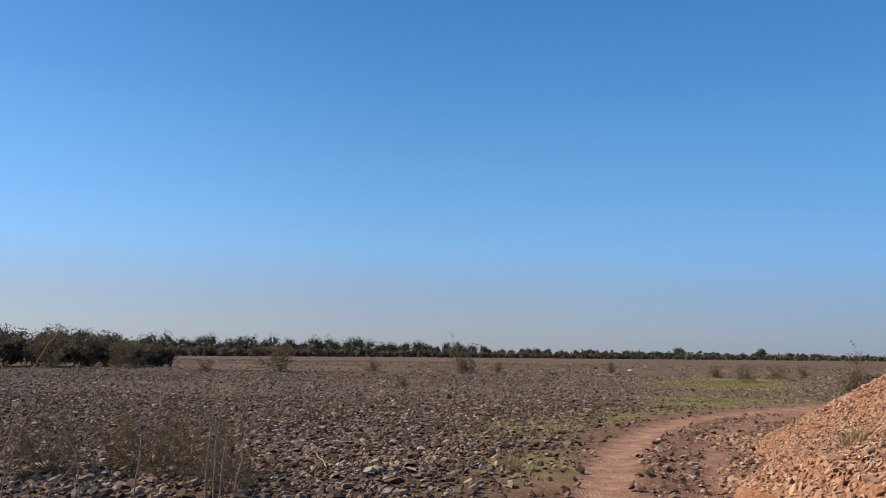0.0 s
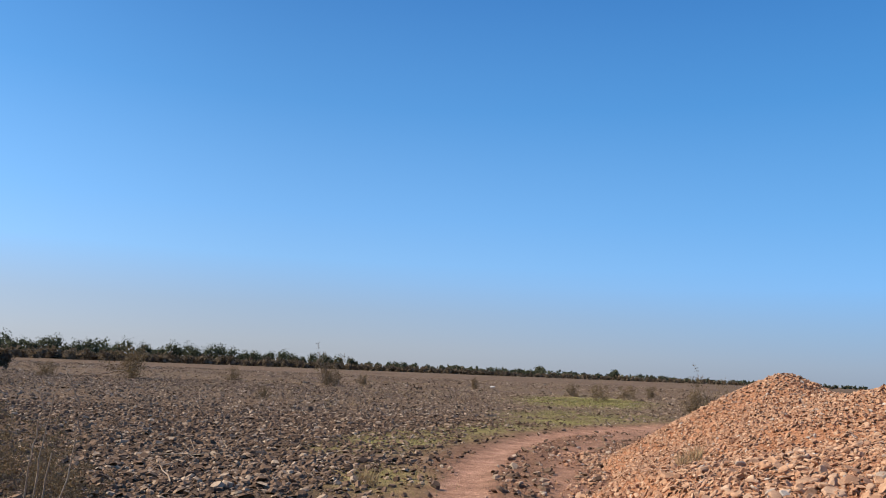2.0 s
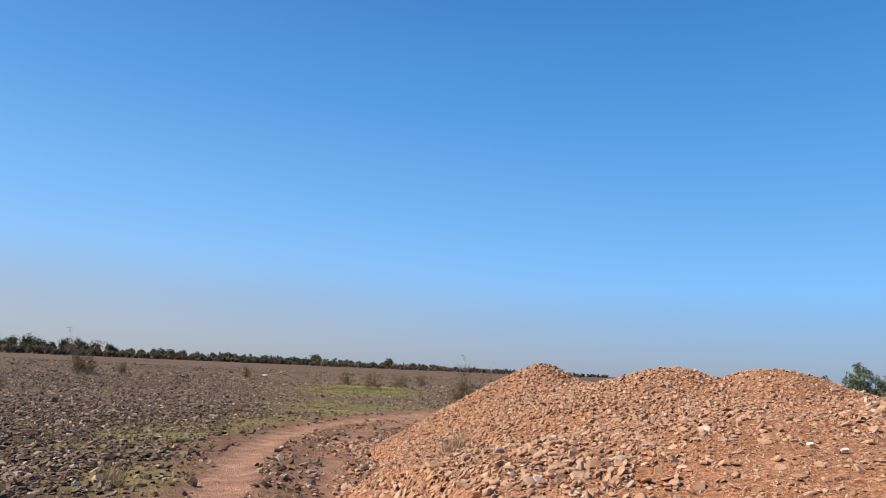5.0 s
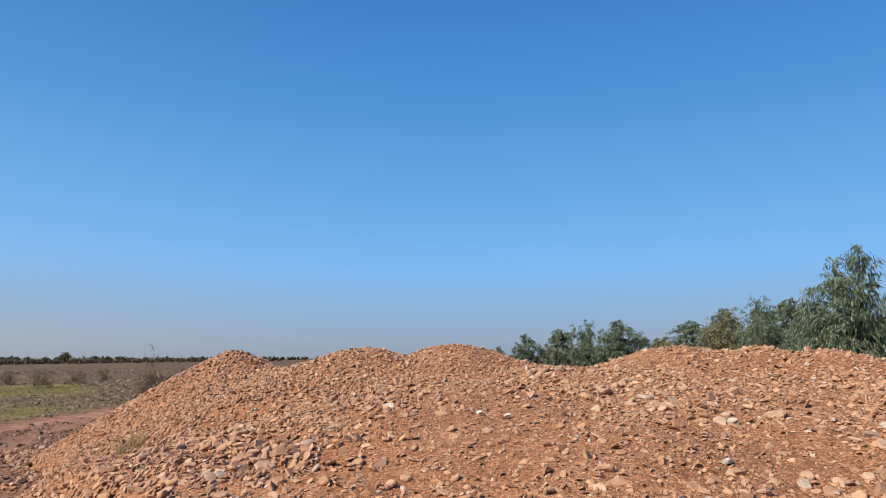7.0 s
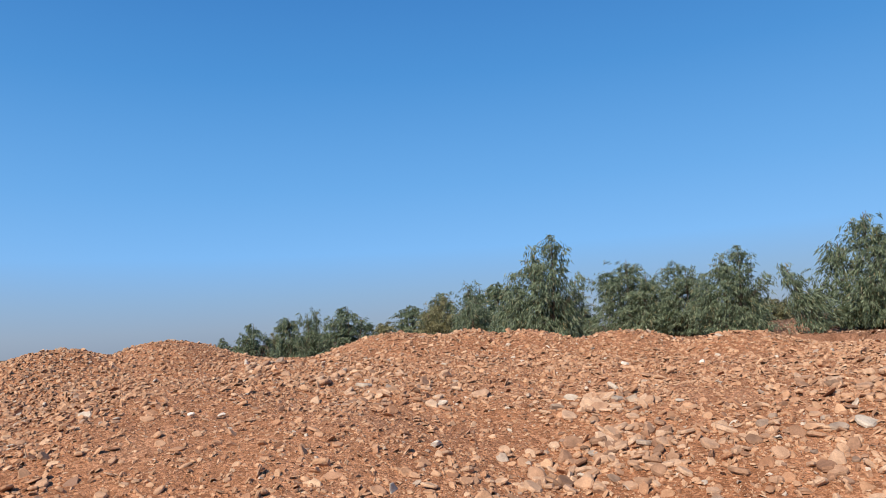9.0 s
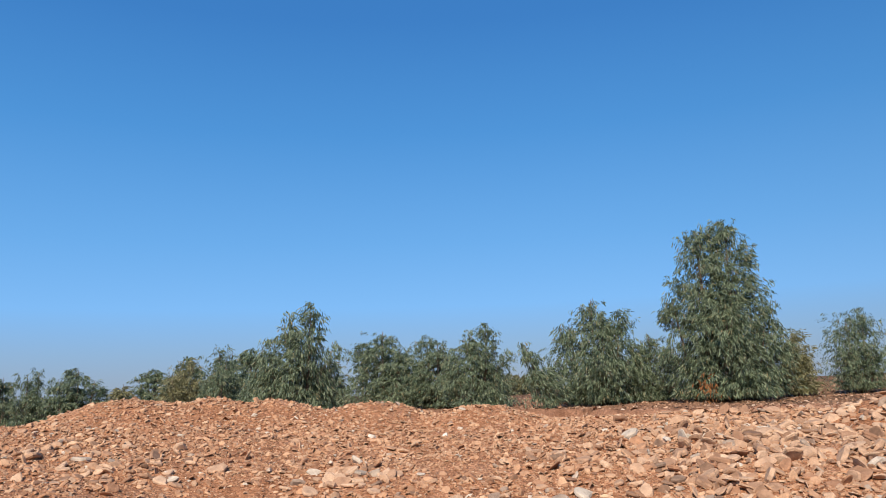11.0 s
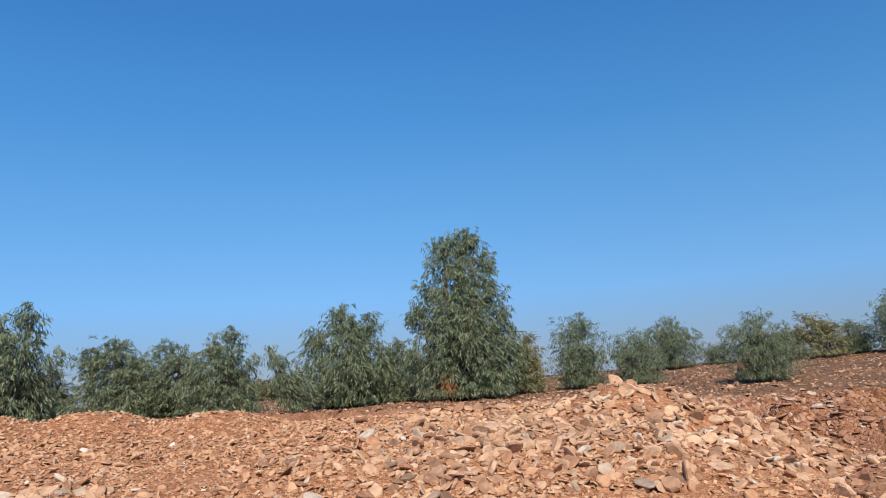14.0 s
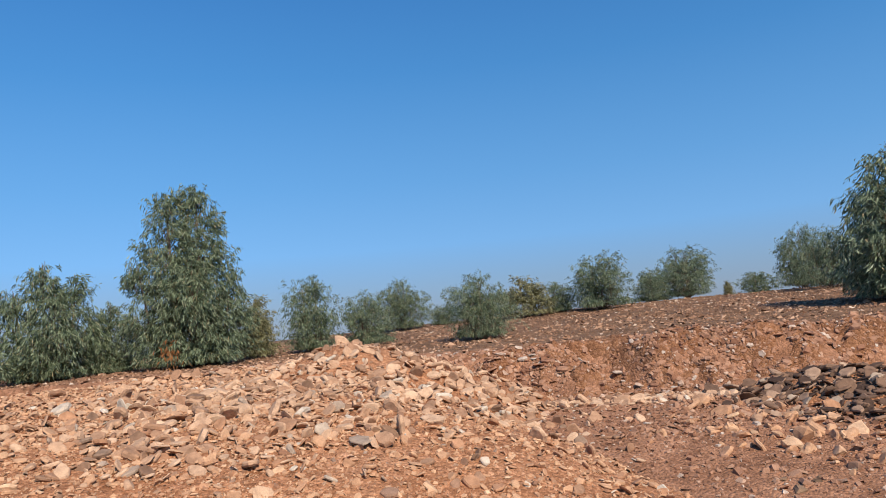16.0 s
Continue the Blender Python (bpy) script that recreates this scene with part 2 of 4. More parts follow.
def bark_material(name, dark, light):
    m, n, l, b = material(name, 0.85)
    place = n.new("ShaderNodeNewGeometry").outputs["Position"]
    t = noise_node(n, l, 18, 4, 0.7, place)
    l.new(ramp_node(n, l, t.outputs[0], [(0.3, dark), (0.7, light)]).outputs[0], b.inputs["Base Color"])
    bump_node(n, l, b, t.outputs[0], 0.5, 0.01)
    return m


bark = bark_material("gum_bark", (0.10, 0.075, 0.055), (0.26, 0.19, 0.14))
twig_bark = bark_material("twig_bark", (0.14, 0.10, 0.07), (0.30, 0.235, 0.165))
pale_twig = bark_material("pale_twig", (0.26, 0.19, 0.125), (0.42, 0.32, 0.22))


# ---- the lie of the land ----
def step(a, b, v):
    t = np.clip((np.asarray(v, float) - a) / (b - a), 0, 1)
    return t * t * (3 - 2 * t)


LATTICE = np.random.default_rng(5).random((256, 256))


def rough(x, y, size, octaves=3):
    """Smooth random relief between about -1 and 1."""
    total, amp, norm = 0.0, 1.0, 0.0
    for o in range(octaves):
        u, v = np.asarray(x, float) / size + 17.3 * o + 900, np.asarray(y, float) / size + 5.7 * o + 900
        i, j = np.floor(u).astype(int), np.floor(v).astype(int)
        a, b = u - i, v - j
        a, b = a * a * (3 - 2 * a), b * b * (3 - 2 * b)
        i, j, i1, j1 = i % 256, j % 256, (i + 1) % 256, (j + 1) % 256
        total = total + amp * ((LATTICE[i, j] * (1 - a) + LATTICE[i1, j] * a) * (1 - b) + (LATTICE[i, j1] * (1 - a) + LATTICE[i1, j1] * a) * b)
        norm += amp
        amp, size = amp * 0.5, size * 0.5
    return 2 * total / norm - 1


def beyond(x, y):
    """Metres from the camera's stand towards the cut bank."""
    return 0.753 * x - 0.658 * y


def ground_height(x, y):
    q = beyond(x, y)
    z = 0.035 * rough(x, y, 3.0) * step(0, 6, np.hypot(x, y)) + 0.012 * rough(x, y, 0.5, 2)
    z = z + 0.70 * step(2.5, 9.4, q)
    edge = q + 0.45 * rough(x, y, 2.3) + 0.42 * rough(x + 40, y, 0.7, 3)
    z = z + 0.62 * step(9.75, 10.45, edge)
    z = z + (0.020 + 0.021 * step(2, 16, -y)) * np.clip(q - 10.4, 0, 15) + 0.03 * rough(x, y, 0.9) * step(9, 10.5, q)
    return z


# heaps tipped side by side along the ridge: x, y, top, slope, blunt top
HEAPS = [
    (6.05, 12.9, 1.785, 0.60, 0.30), (7.0, 10.15, 1.80, 0.38, 0.4), (8.2, 9.45, 1.85, 0.34, 0.4), (5.5, 10.4, 1.22, 0.44, 0.6),
    (9.7, 6.3, 1.77, 0.36, 0.5), (10.15, 5.45, 1.75, 0.38, 0.4), (10.35, 4.6, 1.71, 0.42, 0.4), (10.5, 3.25, 1.63, 0.42, 0.5),
    (10.4, 1.75, 1.55, 0.42, 0.4), (6.3, 6.6, 1.36, 0.22, 0.8), (5.6, 4.6, 1.10, 0.22, 0.7),
]


def pile_height(x, y):
    crest = 10.2 - 4.2 * step(2, 12.5, y)
    foot = 2.25 + 1.15 * step(8.5, 13.5, y) + 0.30 * rough(y * 0 + 3.3, y, 1.6)
    top = (1.38 + 0.13 * step(2, 5.5, y)) * step(-5.6, -2.6, y) * step(16.4, 12.2, y)
    u = (x - foot) / (crest - foot)
    face = 0.5 * np.clip(u, 0, 1) + 0.5 * step(0, 0.62, u)
    z = top * np.where(u < 1, face, 1 - step(0, 3.0, x - crest)) - 0.25 * (u < 0) * np.clip(-u, 0, 1) - 0.02
    for hx, hy, hz, slope, blunt in HEAPS:
        c = hz - slope * (np.sqrt((x - hx) ** 2 + (y - hy) ** 2 + blunt ** 2) - blunt)
        k = 0.14
        m = np.clip(0.5 + 0.5 * (c - z) / k, 0, 1)
        z = z * (1 - m) + c * m + k * m * (1 - m) * 0.6
    z = z - 0.6 * np.clip(foot + 0.15 - x, 0, 3)
    return z + 0.035 * rough(x, y, 1.1) + 0.022 * rough(x + 9, y, 0.35, 2)


def cobble_heap_height(x, y):
    """The small heap of pale slabs at the ridge's end."""
    r = np.sqrt(((x - 9.35) / 1.0) ** 2 + ((y + 3.05) / 1.15) ** 2 + 0.10)
    return 1.56 - 0.44 * (r - 0.316) + 0.05 * rough(x, y, 0.6)


def dark_heap_height(x, y):
    r = np.sqrt(((x - 5.75) / 1.6) ** 2 + ((y + 7.15) / 1.15) ** 2 + 0.15)
    return 0.88 - 0.42 * (r - 0.387) + 0.06 * rough(x, y, 0.5)


def surface(x, y):
    return np.maximum.reduce([ground_height(x, y), pile_height(x, y), cobble_heap_height(x, y), dark_heap_height(x, y)])


# the track: two ruts that swing to the right round the pile
TRACK = [(0.30, 2.0), (0.78, 6.0), (1.10, 9.4), (1.21, 10.6), (1.42, 12.4), (1.67, 14.0), (2.18, 16.2), (3.00, 18.6), (4.10, 20.8), (5.6, 22.9), (7.8, 25.6), (11.5, 29.2), (17.5, 35.0), (30.0, 45.0)]


def track_line():
    """The track's middle line, rounded off."""
    p = np.array([(-1.6, -12.0), (-0.5, -4.0)] + TRACK)
    for _ in range(4):
        p = np.concatenate([p[:1], np.stack([0.75 * p[:-1] + 0.25 * p[1:], 0.25 * p[:-1] + 0.75 * p[1:]], 1).reshape(-1, 2), p[-1:]])
    return p


LINE = track_line()


def off_track(x, y):
    """Signed metres to the right of the track's middle line."""
    x, y = np.asarray(x, float).ravel(), np.asarray(y, float).ravel()
    best, side = np.full(len(x), 1e9), np.zeros(len(x))
    for (ax, ay), (bx, by) in zip(LINE[:-1], LINE[1:]):
        dx, dy = bx - ax, by - ay
        t = np.clip(((x - ax) * dx + (y - ay) * dy) / (dx * dx + dy * dy), 0, 1)
        ex, ey = x - ax - t * dx, y - ay - t * dy
        d = np.hypot(ex, ey)
        near = d < best
        best = np.where(near, d, best)
        side = np.where(near, np.sign(ex * dy - ey * dx), side)
    return best * side


def ruts(x, y):
    x, y = np.ravel(x), np.ravel(y)
    o = off_track(x, y) + 0.10 * rough(x, y, 1.6) + 0.05 * rough(x, y, 0.4, 2)
    left = np.exp(-(((o + 0.72) / 0.39) ** 4))
    right = (0.62 + 0.3 * rough(x, y, 1.1)) * np.exp(-(((o - 0.75) / 0.36) ** 4))
    far = step(19, 25, y) * 0.8 * np.exp(-(((o - 0.2) / 1.5) ** 4))
    return np.clip(np.maximum(np.maximum(left, right), far), 0, 1)


def greenness(x, y):
    """Thin grass: a strip along the track's outer side, and a wider lawn farther out."""
    x, y = np.ravel(x), np.ravel(y)
    o = off_track(x, y) + 0.45 * rough(x, y, 2.0)
    verge = np.exp(-(((o + 3.0) / 1.25) ** 4)) * step(13, 15.5, y) * step(31, 24, y) * 0.75
    near = 0.7 * np.exp(-((((x + 0.75) / 0.9) ** 2 + ((y - 11.6) / 1.6) ** 2)))
    strip = 0.7 * np.exp(-((((x - 6.3 - 0.3 * (y - 31)) / 3.4) ** 2 + ((y - 31) / 5.0) ** 2) ** 2))
    lawn = 1.6 * np.exp(-((((x - 10.0 - 0.2 * (y - 50)) / 4.2) ** 2 + ((y - 50) / 11.0) ** 2) ** 2))
    return np.clip((np.maximum(verge, near) + np.maximum(strip, lawn)) * (0.75 + 0.8 * rough(x, y, 1.3)), 0, 1)


# ---- mesh helpers ----
def mesh_from(name, verts, faces, looks, smooth=False):
    """A mesh from an array of places and an array of faces of one size."""
    verts, faces = np.asarray(verts, np.float32), np.asarray(faces, np.int32)
    me = bpy.data.meshes.new(name)
    me.vertices.add(len(verts))
    me.vertices.foreach_set("co", verts.ravel())
    me.loops.add(faces.size)
    me.loops.foreach_set("vertex_index", faces.ravel())
    me.polygons.add(len(faces))
    me.polygons.foreach_set("loop_start", np.arange(0, faces.size, faces.shape[1], dtype=np.int32))
    me.polygons.foreach_set("use_smooth", np.full(len(faces), smooth, dtype=bool))
    me.update(calc_edges=True)
    me.validate()
    me.materials.append(looks)
    return me


def under(name, me, parent, label="", in_world=False):
    """A mesh as a part of a thing; in_world: its mesh is laid out in the world's own metres."""
    ob = new(name, me)
    ob.parent = parent
    if in_world:
        ob.matrix_parent_inverse = parent.matrix_world.inverted()
    return tagged(ob, label) if label else ob


def stone_shape(rng, level, flat):
    """A worn stone: a ball cut by random planes and flattened. Longest side about 1."""
    bm = bmesh.new()
    if level:
        bmesh.ops.create_icosphere(bm, subdivisions=level, radius=1.0)
    else:
        # the upper half of a small stone, whose underside lies in the ground
        bmesh.ops.create_cone(bm, segments=5, radius1=1.0, radius2=0.0, depth=1.4, cap_ends=False)
        for v in bm.verts:
            v.co += Vector((*(rng.normal(size=2) * (0.36 if v.co.z > 0 else 0.16)).tolist(), 0.0))
        bm.verts.index_update()
    bm.verts.ensure_lookup_table()
    p = np.array([v.co for v in bm.verts])
    f = np.array([[v.index for v in face.verts] for face in bm.faces])
    bm.free()
    for _ in range(13):
        n = rng.normal(size=3)
        n /= np.linalg.norm(n)
        c = rng.uniform(0.42, 0.86)
        d = p @ n
        over = d > c
        p[over] -= np.outer(d[over] - c, n)
    p *= 1 + 0.035 * rng.normal(size=(len(p), 1))
    p *= np.array([1.0, rng.uniform(0.6, 0.9), rng.uniform(*flat)])
    return p * 0.55, f


def block_shape(rng, flat, sides=4):
    """The upper part of a broken stone: a skew block with a tilted, smaller top."""
    a = (np.arange(sides) + rng.uniform(-0.28, 0.28, sides)) * 2 * np.pi / sides
    b = a + rng.uniform(-0.2, 0.2, sides)
    low = np.stack([np.cos(a), np.sin(a), np.full(sides, -0.55)], 1) * rng.uniform(0.85, 1.1, (sides, 1))
    top = np.stack([np.cos(b), np.sin(b), np.zeros(sides)], 1) * rng.uniform(0.55, 0.92, (sides, 1))
    top[:, 2] = 0.55 + top[:, :2] @ rng.normal(0, 0.28, 2) + rng.normal(0, 0.05, sides)
    f = []
    for i in range(sides):
        j = (i + 1) % sides
        f += [(i, j, sides + j), (i, sides + j, sides + i)]
    f += [(sides, sides + i, sides + i + 1) for i in range(1, sides - 1)]
    p = np.concatenate([low, top]) * np.array([1.0, rng.uniform(0.6, 0.9), rng.uniform(*flat)])
    return p * 0.55, np.array(f)


def plate_shape(rng, thick):
    """A water-worn slab: a rounded, uneven outline with a blunt rim and a flat top."""
    n = 9
    a = (np.arange(n) + rng.uniform(-0.3, 0.3, n)) * 2 * np.pi / n
    r = (1 + 0.13 * np.cos(2 * a + rng.uniform(0, 6.3)) + 0.09 * np.cos(3 * a + rng.uniform(0, 6.3)) + rng.normal(0, 0.05, n))[:, None]
    flat = np.stack([np.cos(a), np.sin(a)], 1) * r * np.array([1.0, rng.uniform(0.62, 0.92)])
    tilt = rng.normal(0, 0.05, 2)
    rings = []
    for k, h in ((0.80, -1.0), (1.0, -0.45), (1.0, 0.35), (0.84, 0.92)):
        p = flat * (k + rng.normal(0, 0.025, (n, 1)))
        rings.append(np.concatenate([p, (h * thick + (p @ tilt) + rng.normal(0, 0.012, n))[:, None]], 1))
    f = []
    for k in range(3):
        for i in range(n):
            j = (i + 1) % n
            f += [(k * n + i, k * n + j, k * n + n + j), (k * n + i, k * n + n + j, k * n + n + i)]
    f += [(3 * n, 3 * n + i, 3 * n + i + 1) for i in range(1, n - 1)] + [(0, i + 1, i) for i in range(1, n - 1)]
    return np.concatenate(rings) * 0.55, np.array(f)


def cobble_shape(rng, flat, sides=7, low=True):
    """The upper part of a flat, water-worn cobble: a wide waist and a smaller, slightly tilted top."""
    a = (np.arange(sides) + rng.uniform(-0.25, 0.25, sides)) * 2 * np.pi / sides
    r = (1 + 0.12 * np.cos(2 * a + rng.uniform(0, 6.3)) + rng.normal(0, 0.06, sides))[:, None]
    ring = np.stack([np.cos(a), np.sin(a)], 1) * r * np.array([1.0, rng.uniform(0.55, 0.85)])
    tilt, thick = rng.normal(0, 0.08, 2), rng.uniform(*flat)
    rows = [np.concatenate([ring * k, (h * thick + ring @ tilt * k)[:, None]], 1) for k, h in ((0.86, -1.0), (1.0, 0.05), (0.70, 0.9))[0 if low else 1:]]
    f = []
    for k in range(len(rows) - 1):
        for i in range(sides):
            j = (i + 1) % sides
            f += [(k * sides + i, k * sides + j, k * sides + sides + j), (k * sides + i, k * sides + sides + j, k * sides + sides + i)]
    k = (len(rows) - 1) * sides
    f += [(k, k + i, k + i + 1) for i in range(1, sides - 1)]
    return np.concatenate(rows) * 0.55, np.array(f)


def stone_kit(seed, level, flat, count):
    rng = np.random.default_rng(seed)
    return [stone_shape(rng, level, flat) for _ in range(count)]


FINE_SLABS, FINE_LUMPS = stone_kit(1, 2, (0.22, 0.42), 7), stone_kit(2, 2, (0.45, 0.75), 7)
TINY = stone_kit(5, 0, (0.32, 0.6), 16)
block_rng = np.random.default_rng(6)
BLOCKS = [block_shape(block_rng, (0.35, 0.8)) for _ in range(14)]
PLATES = [plate_shape(block_rng, block_rng.uniform(0.16, 0.32)) for _ in range(14)]
THIN_PLATES = [plate_shape(block_rng, block_rng.uniform(0.09, 0.19)) for _ in range(12)]
FIELD_BLOCKS = [block_shape(block_rng, (0.25, 0.52)) for _ in range(16)]
FLAT_BLOCKS = [block_shape(block_rng, (0.2, 0.42), 5) for _ in range(12)]
COBBLES = [cobble_shape(block_rng, (0.22, 0.5)) for _ in range(18)]
HALF_COBBLES = [cobble_shape(block_rng, (0.30, 0.60), 6, False) for _ in range(20)]
FLAKES = [cobble_shape(block_rng, (0.12, 0.26), 6) for _ in range(16)]


def turns(rng, x, y, height, lean):
    """Turn matrices that lay each stone about flat on the surface, with a random heading and lean."""
    n = len(x)
    e = 0.12
    nx, ny = -(height(x + e, y) - height(x - e, y)) / (2 * e), -(height(x, y + e) - height(x, y - e)) / (2 * e)
    up = np.stack([nx, ny, np.ones(n)], 1) + rng.normal(size=(n, 3)) * lean
    up /= np.linalg.norm(up, axis=1)[:, None]
    a = rng.uniform(0, 2 * np.pi, n)
    side = np.stack([np.cos(a), np.sin(a), np.zeros(n)], 1)
    side -= up * np.sum(side * up, 1)[:, None]
    side /= np.linalg.norm(side, axis=1)[:, None]
    return np.stack([side, np.cross(up, side), up], 2)


def joined_stones(name, rng, kit, x, y, z, size, turn, looks, smooth=False):
    which = rng.integers(0, len(kit), len(x))
    verts, faces, base = [], [], 0
    for k, (p, f) in enumerate(kit):
        s = np.flatnonzero(which == k)
        if not len(s):
            continue
        v = np.einsum("nij,vj->nvi", turn[s], p) * size[s][:, None, None] + np.stack([x[s], y[s], z[s]], 1)[:, None, :]
        verts.append(v.reshape(-1, 3))
        faces.append((f[None] + (base + np.arange(len(s)) * len(p))[:, None, None]).reshape(-1, 3))
        base += len(s) * len(p)
    return mesh_from(name, np.concatenate(verts), np.concatenate(faces), looks, smooth)


def single_stones(rng, meshes, x, y, z, size, turn, parent, name="stone", label=""):
    """Stones that are objects of their own on shared meshes."""
    for i in range(len(x)):
        ob = under(name, meshes[int(rng.integers(0, len(meshes)))], parent, label, True)
        m = Matrix(turn[i].tolist()).to_4x4()
        ob.matrix_basis = Matrix.Translation((x[i], y[i], z[i])) @ m @ Matrix.Diagonal((size[i], size[i], size[i], 1))


def scatter(rng, count, box, keep):
    """Random places in a box (x0, x1, y0, y1), thinned out by keep(x, y), a chance between 0 and 1."""
    x, y = rng.uniform(box[0], box[1], count), rng.uniform(box[2], box[3], count)
    s = rng.random(count) < keep(x, y)
    return x[s], y[s]


# ---- ground sheet, out to the horizon ----
def build_ground():
    rings = np.concatenate([np.linspace(0.8, 5, 16), np.geomspace(5.15, 60, 150), np.geomspace(64, 4600, 40)])
    spokes = 380
    a = np.linspace(0, 2 * np.pi, spokes, endpoint=False)
    x, y = np.outer(rings, np.cos(a)).ravel(), np.outer(rings, np.sin(a)).ravel()
    x, y = np.append(x, 0), np.append(y, 0)
    z = ground_height(x, y) * 1.0
    track = np.where(np.hypot(x, y) < 70, ruts(x, y), 0)
    z = z - 0.05 * track
    i, j = np.meshgrid(np.arange(len(rings) - 1), np.arange(spokes), indexing="ij")
    k = (j + 1) % spokes
    quads = np.stack([i * spokes + j, (i + 1) * spokes + j, (i + 1) * spokes + k, i * spokes + k], -1).reshape(-1, 4)
    cap = np.array([[len(x) - 1, j, (j + 1) % spokes, (j + 1) % spokes] for j in range(spokes)])
    me = bpy.data.meshes.new("ground")
    me.from_pydata(np.stack([x, y, z], 1).tolist(), [], quads.tolist() + [c[:3].tolist() for c in cap])
    me.polygons.foreach_set("use_smooth", np.ones(len(me.polygons), dtype=bool))
    q, d = beyond(x, y), np.hypot(x, y)
    red = step(1.2, 3.4, q + 0.8 * rough(x, y, 2.0)) * (1 - 0.72 * step(10.6, 11.6, q)) * step(60, 20, d)
    red = np.maximum(red, 0.55 * np.exp(-((off_track(x, y) / 2.0) ** 4)) * (d < 60))
    red = np.maximum(red, 0.75 * step(1.0, 2.1, x - 1.15 * step(8.5, 13.5, y) + 0.35 * rough(x, y, 0.9)) * step(16, 13, y) * step(-4, -1, y) * (d < 25))
    red = np.maximum(red, 0.55 * np.exp(-(((x + 1.55) / 0.8) ** 2 + ((y - 11.6) / 1.0) ** 2)))
    dry = step(16, 48, d) * step(0.2, -0.6, rough(x, y, 14.0) - 0.4) * (1 - step(6, 9, q))
    for name, values in (("track", track), ("green", np.where(d < 90, greenness(x, y), 0)), ("red", red), ("dry", dry)):
        at = me.attributes.new(name, "FLOAT", "POINT")
        at.data.foreach_set("value", np.asarray(values, np.float32))
    me.materials.append(ground_look)
    return tagged(new("ground", me), "stony brown plain with a red earth track and bank", "ground", kind="structure")


ground = build_ground()


def build_mound(name, height, box, pitch, looks, parent):
    """A mound's earth body: the part of its surface that stands out of the ground, with its hem sunk in."""
    xs, ys = np.arange(box[0], box[1], pitch), np.arange(box[2], box[3], pitch)
    x, y = np.meshgrid(xs, ys, indexing="ij")
    z, g = height(x, y), ground_height(x, y)
    up = z > g - 0.12
    n = len(ys)
    i, j = np.nonzero(up[:-1, :-1] & up[1:, :-1] & up[:-1, 1:] & up[1:, 1:])
    quads = np.stack([i * n + j, (i + 1) * n + j, (i + 1) * n + j + 1, i * n + j + 1], 1)
    used, quads = np.unique(quads, return_inverse=True)
    v = np.stack([x.ravel(), y.ravel(), z.ravel()], 1)[used]
    return under(name, mesh_from(name, v, quads.reshape(-1, 4), looks, True), parent, in_world=True)


def bank_height(x, y):
    """The cut bank's rough face: clods, gullies and ledges standing out of the slope."""
    q = beyond(x, y)
    p = 0.658 * x + 0.753 * y
    face = step(9.3, 9.8, q) * step(11.3, 10.7, q) * step(-4.2, -5.2, y - 0.0 * x)
    clods = 0.8 * np.abs(rough(x + 3, y, 0.42, 3)) + 0.9 * np.abs(rough(x, y + 8, 0.17, 3)) + 0.35 * rough(x + 5, y, 0.07, 1)
    gully = np.abs(rough(p, q * 0.35, 0.5, 2))
    z = ground_height(x, y) - 0.055 + face * (0.11 * clods + 0.08 * gully)
    return np.where(face > 0.002, z, z - 1.0)


def thing(name, at, label, category, group="", kind=""):
    ob = new(name)
    ob.location = at
    bpy.context.view_layer.update()
    return tagged(ob, label, category, group, kind)


# ---- trees and shrubs ----
def tube(verts, faces, a, b, ra, rb, sides=5):
    """A tapered limb from a to b, added to lists."""
    a, b = np.asarray(a, float), np.asarray(b, float)
    d = b - a
    d /= np.linalg.norm(d) + 1e-9
    s = np.cross(d, (0.3, 0.9, 0.2))
    s /= np.linalg.norm(s)
    t = np.cross(d, s)
    k = len(verts)
    for c, r in ((a, ra), (b, rb)):
        for i in range(sides):
            w = 2 * math.pi * i / sides
            verts.append(c + r * (math.cos(w) * s + math.sin(w) * t))
    for i in range(sides):
        j = (i + 1) % sides
        faces.append((k + i, k + j, k + sides + j, k + sides + i))


def blades(rng, at, way, length, width):
    """Narrow folded leaves from places, ways and sizes: four triangles each, as two bent halves."""
    n = len(at)
    way = way / np.linalg.norm(way, axis=1)[:, None]
    side = np.cross(way, rng.normal(size=(n, 3)))
    side /= np.linalg.norm(side, axis=1)[:, None]
    bend = np.cross(side, way) * length[:, None] * 0.12
    mid = at + way * length[:, None] * 0.5 + bend
    tip = at + way * length[:, None]
    w = side * width[:, None] * 0.5
    v = np.stack([at, mid - w, mid + w, tip], 1).reshape(-1, 3)
    f = (np.array([[0, 1, 2], [1, 3, 2]])[None] + (4 * np.arange(n))[:, None, None]).reshape(-1, 3)
    return v, f


def cone_profile(u):
    return min(1.0, 0.75 + 2.2 * u) * (1 - u) ** 0.60


def egg_profile(u):
    return 0.80 + 0.20 * math.sin(u / 0.42 * 1.57) if u < 0.42 else math.sqrt(max(0.0, 1 - ((u - 0.42) / 0.60) ** 2))


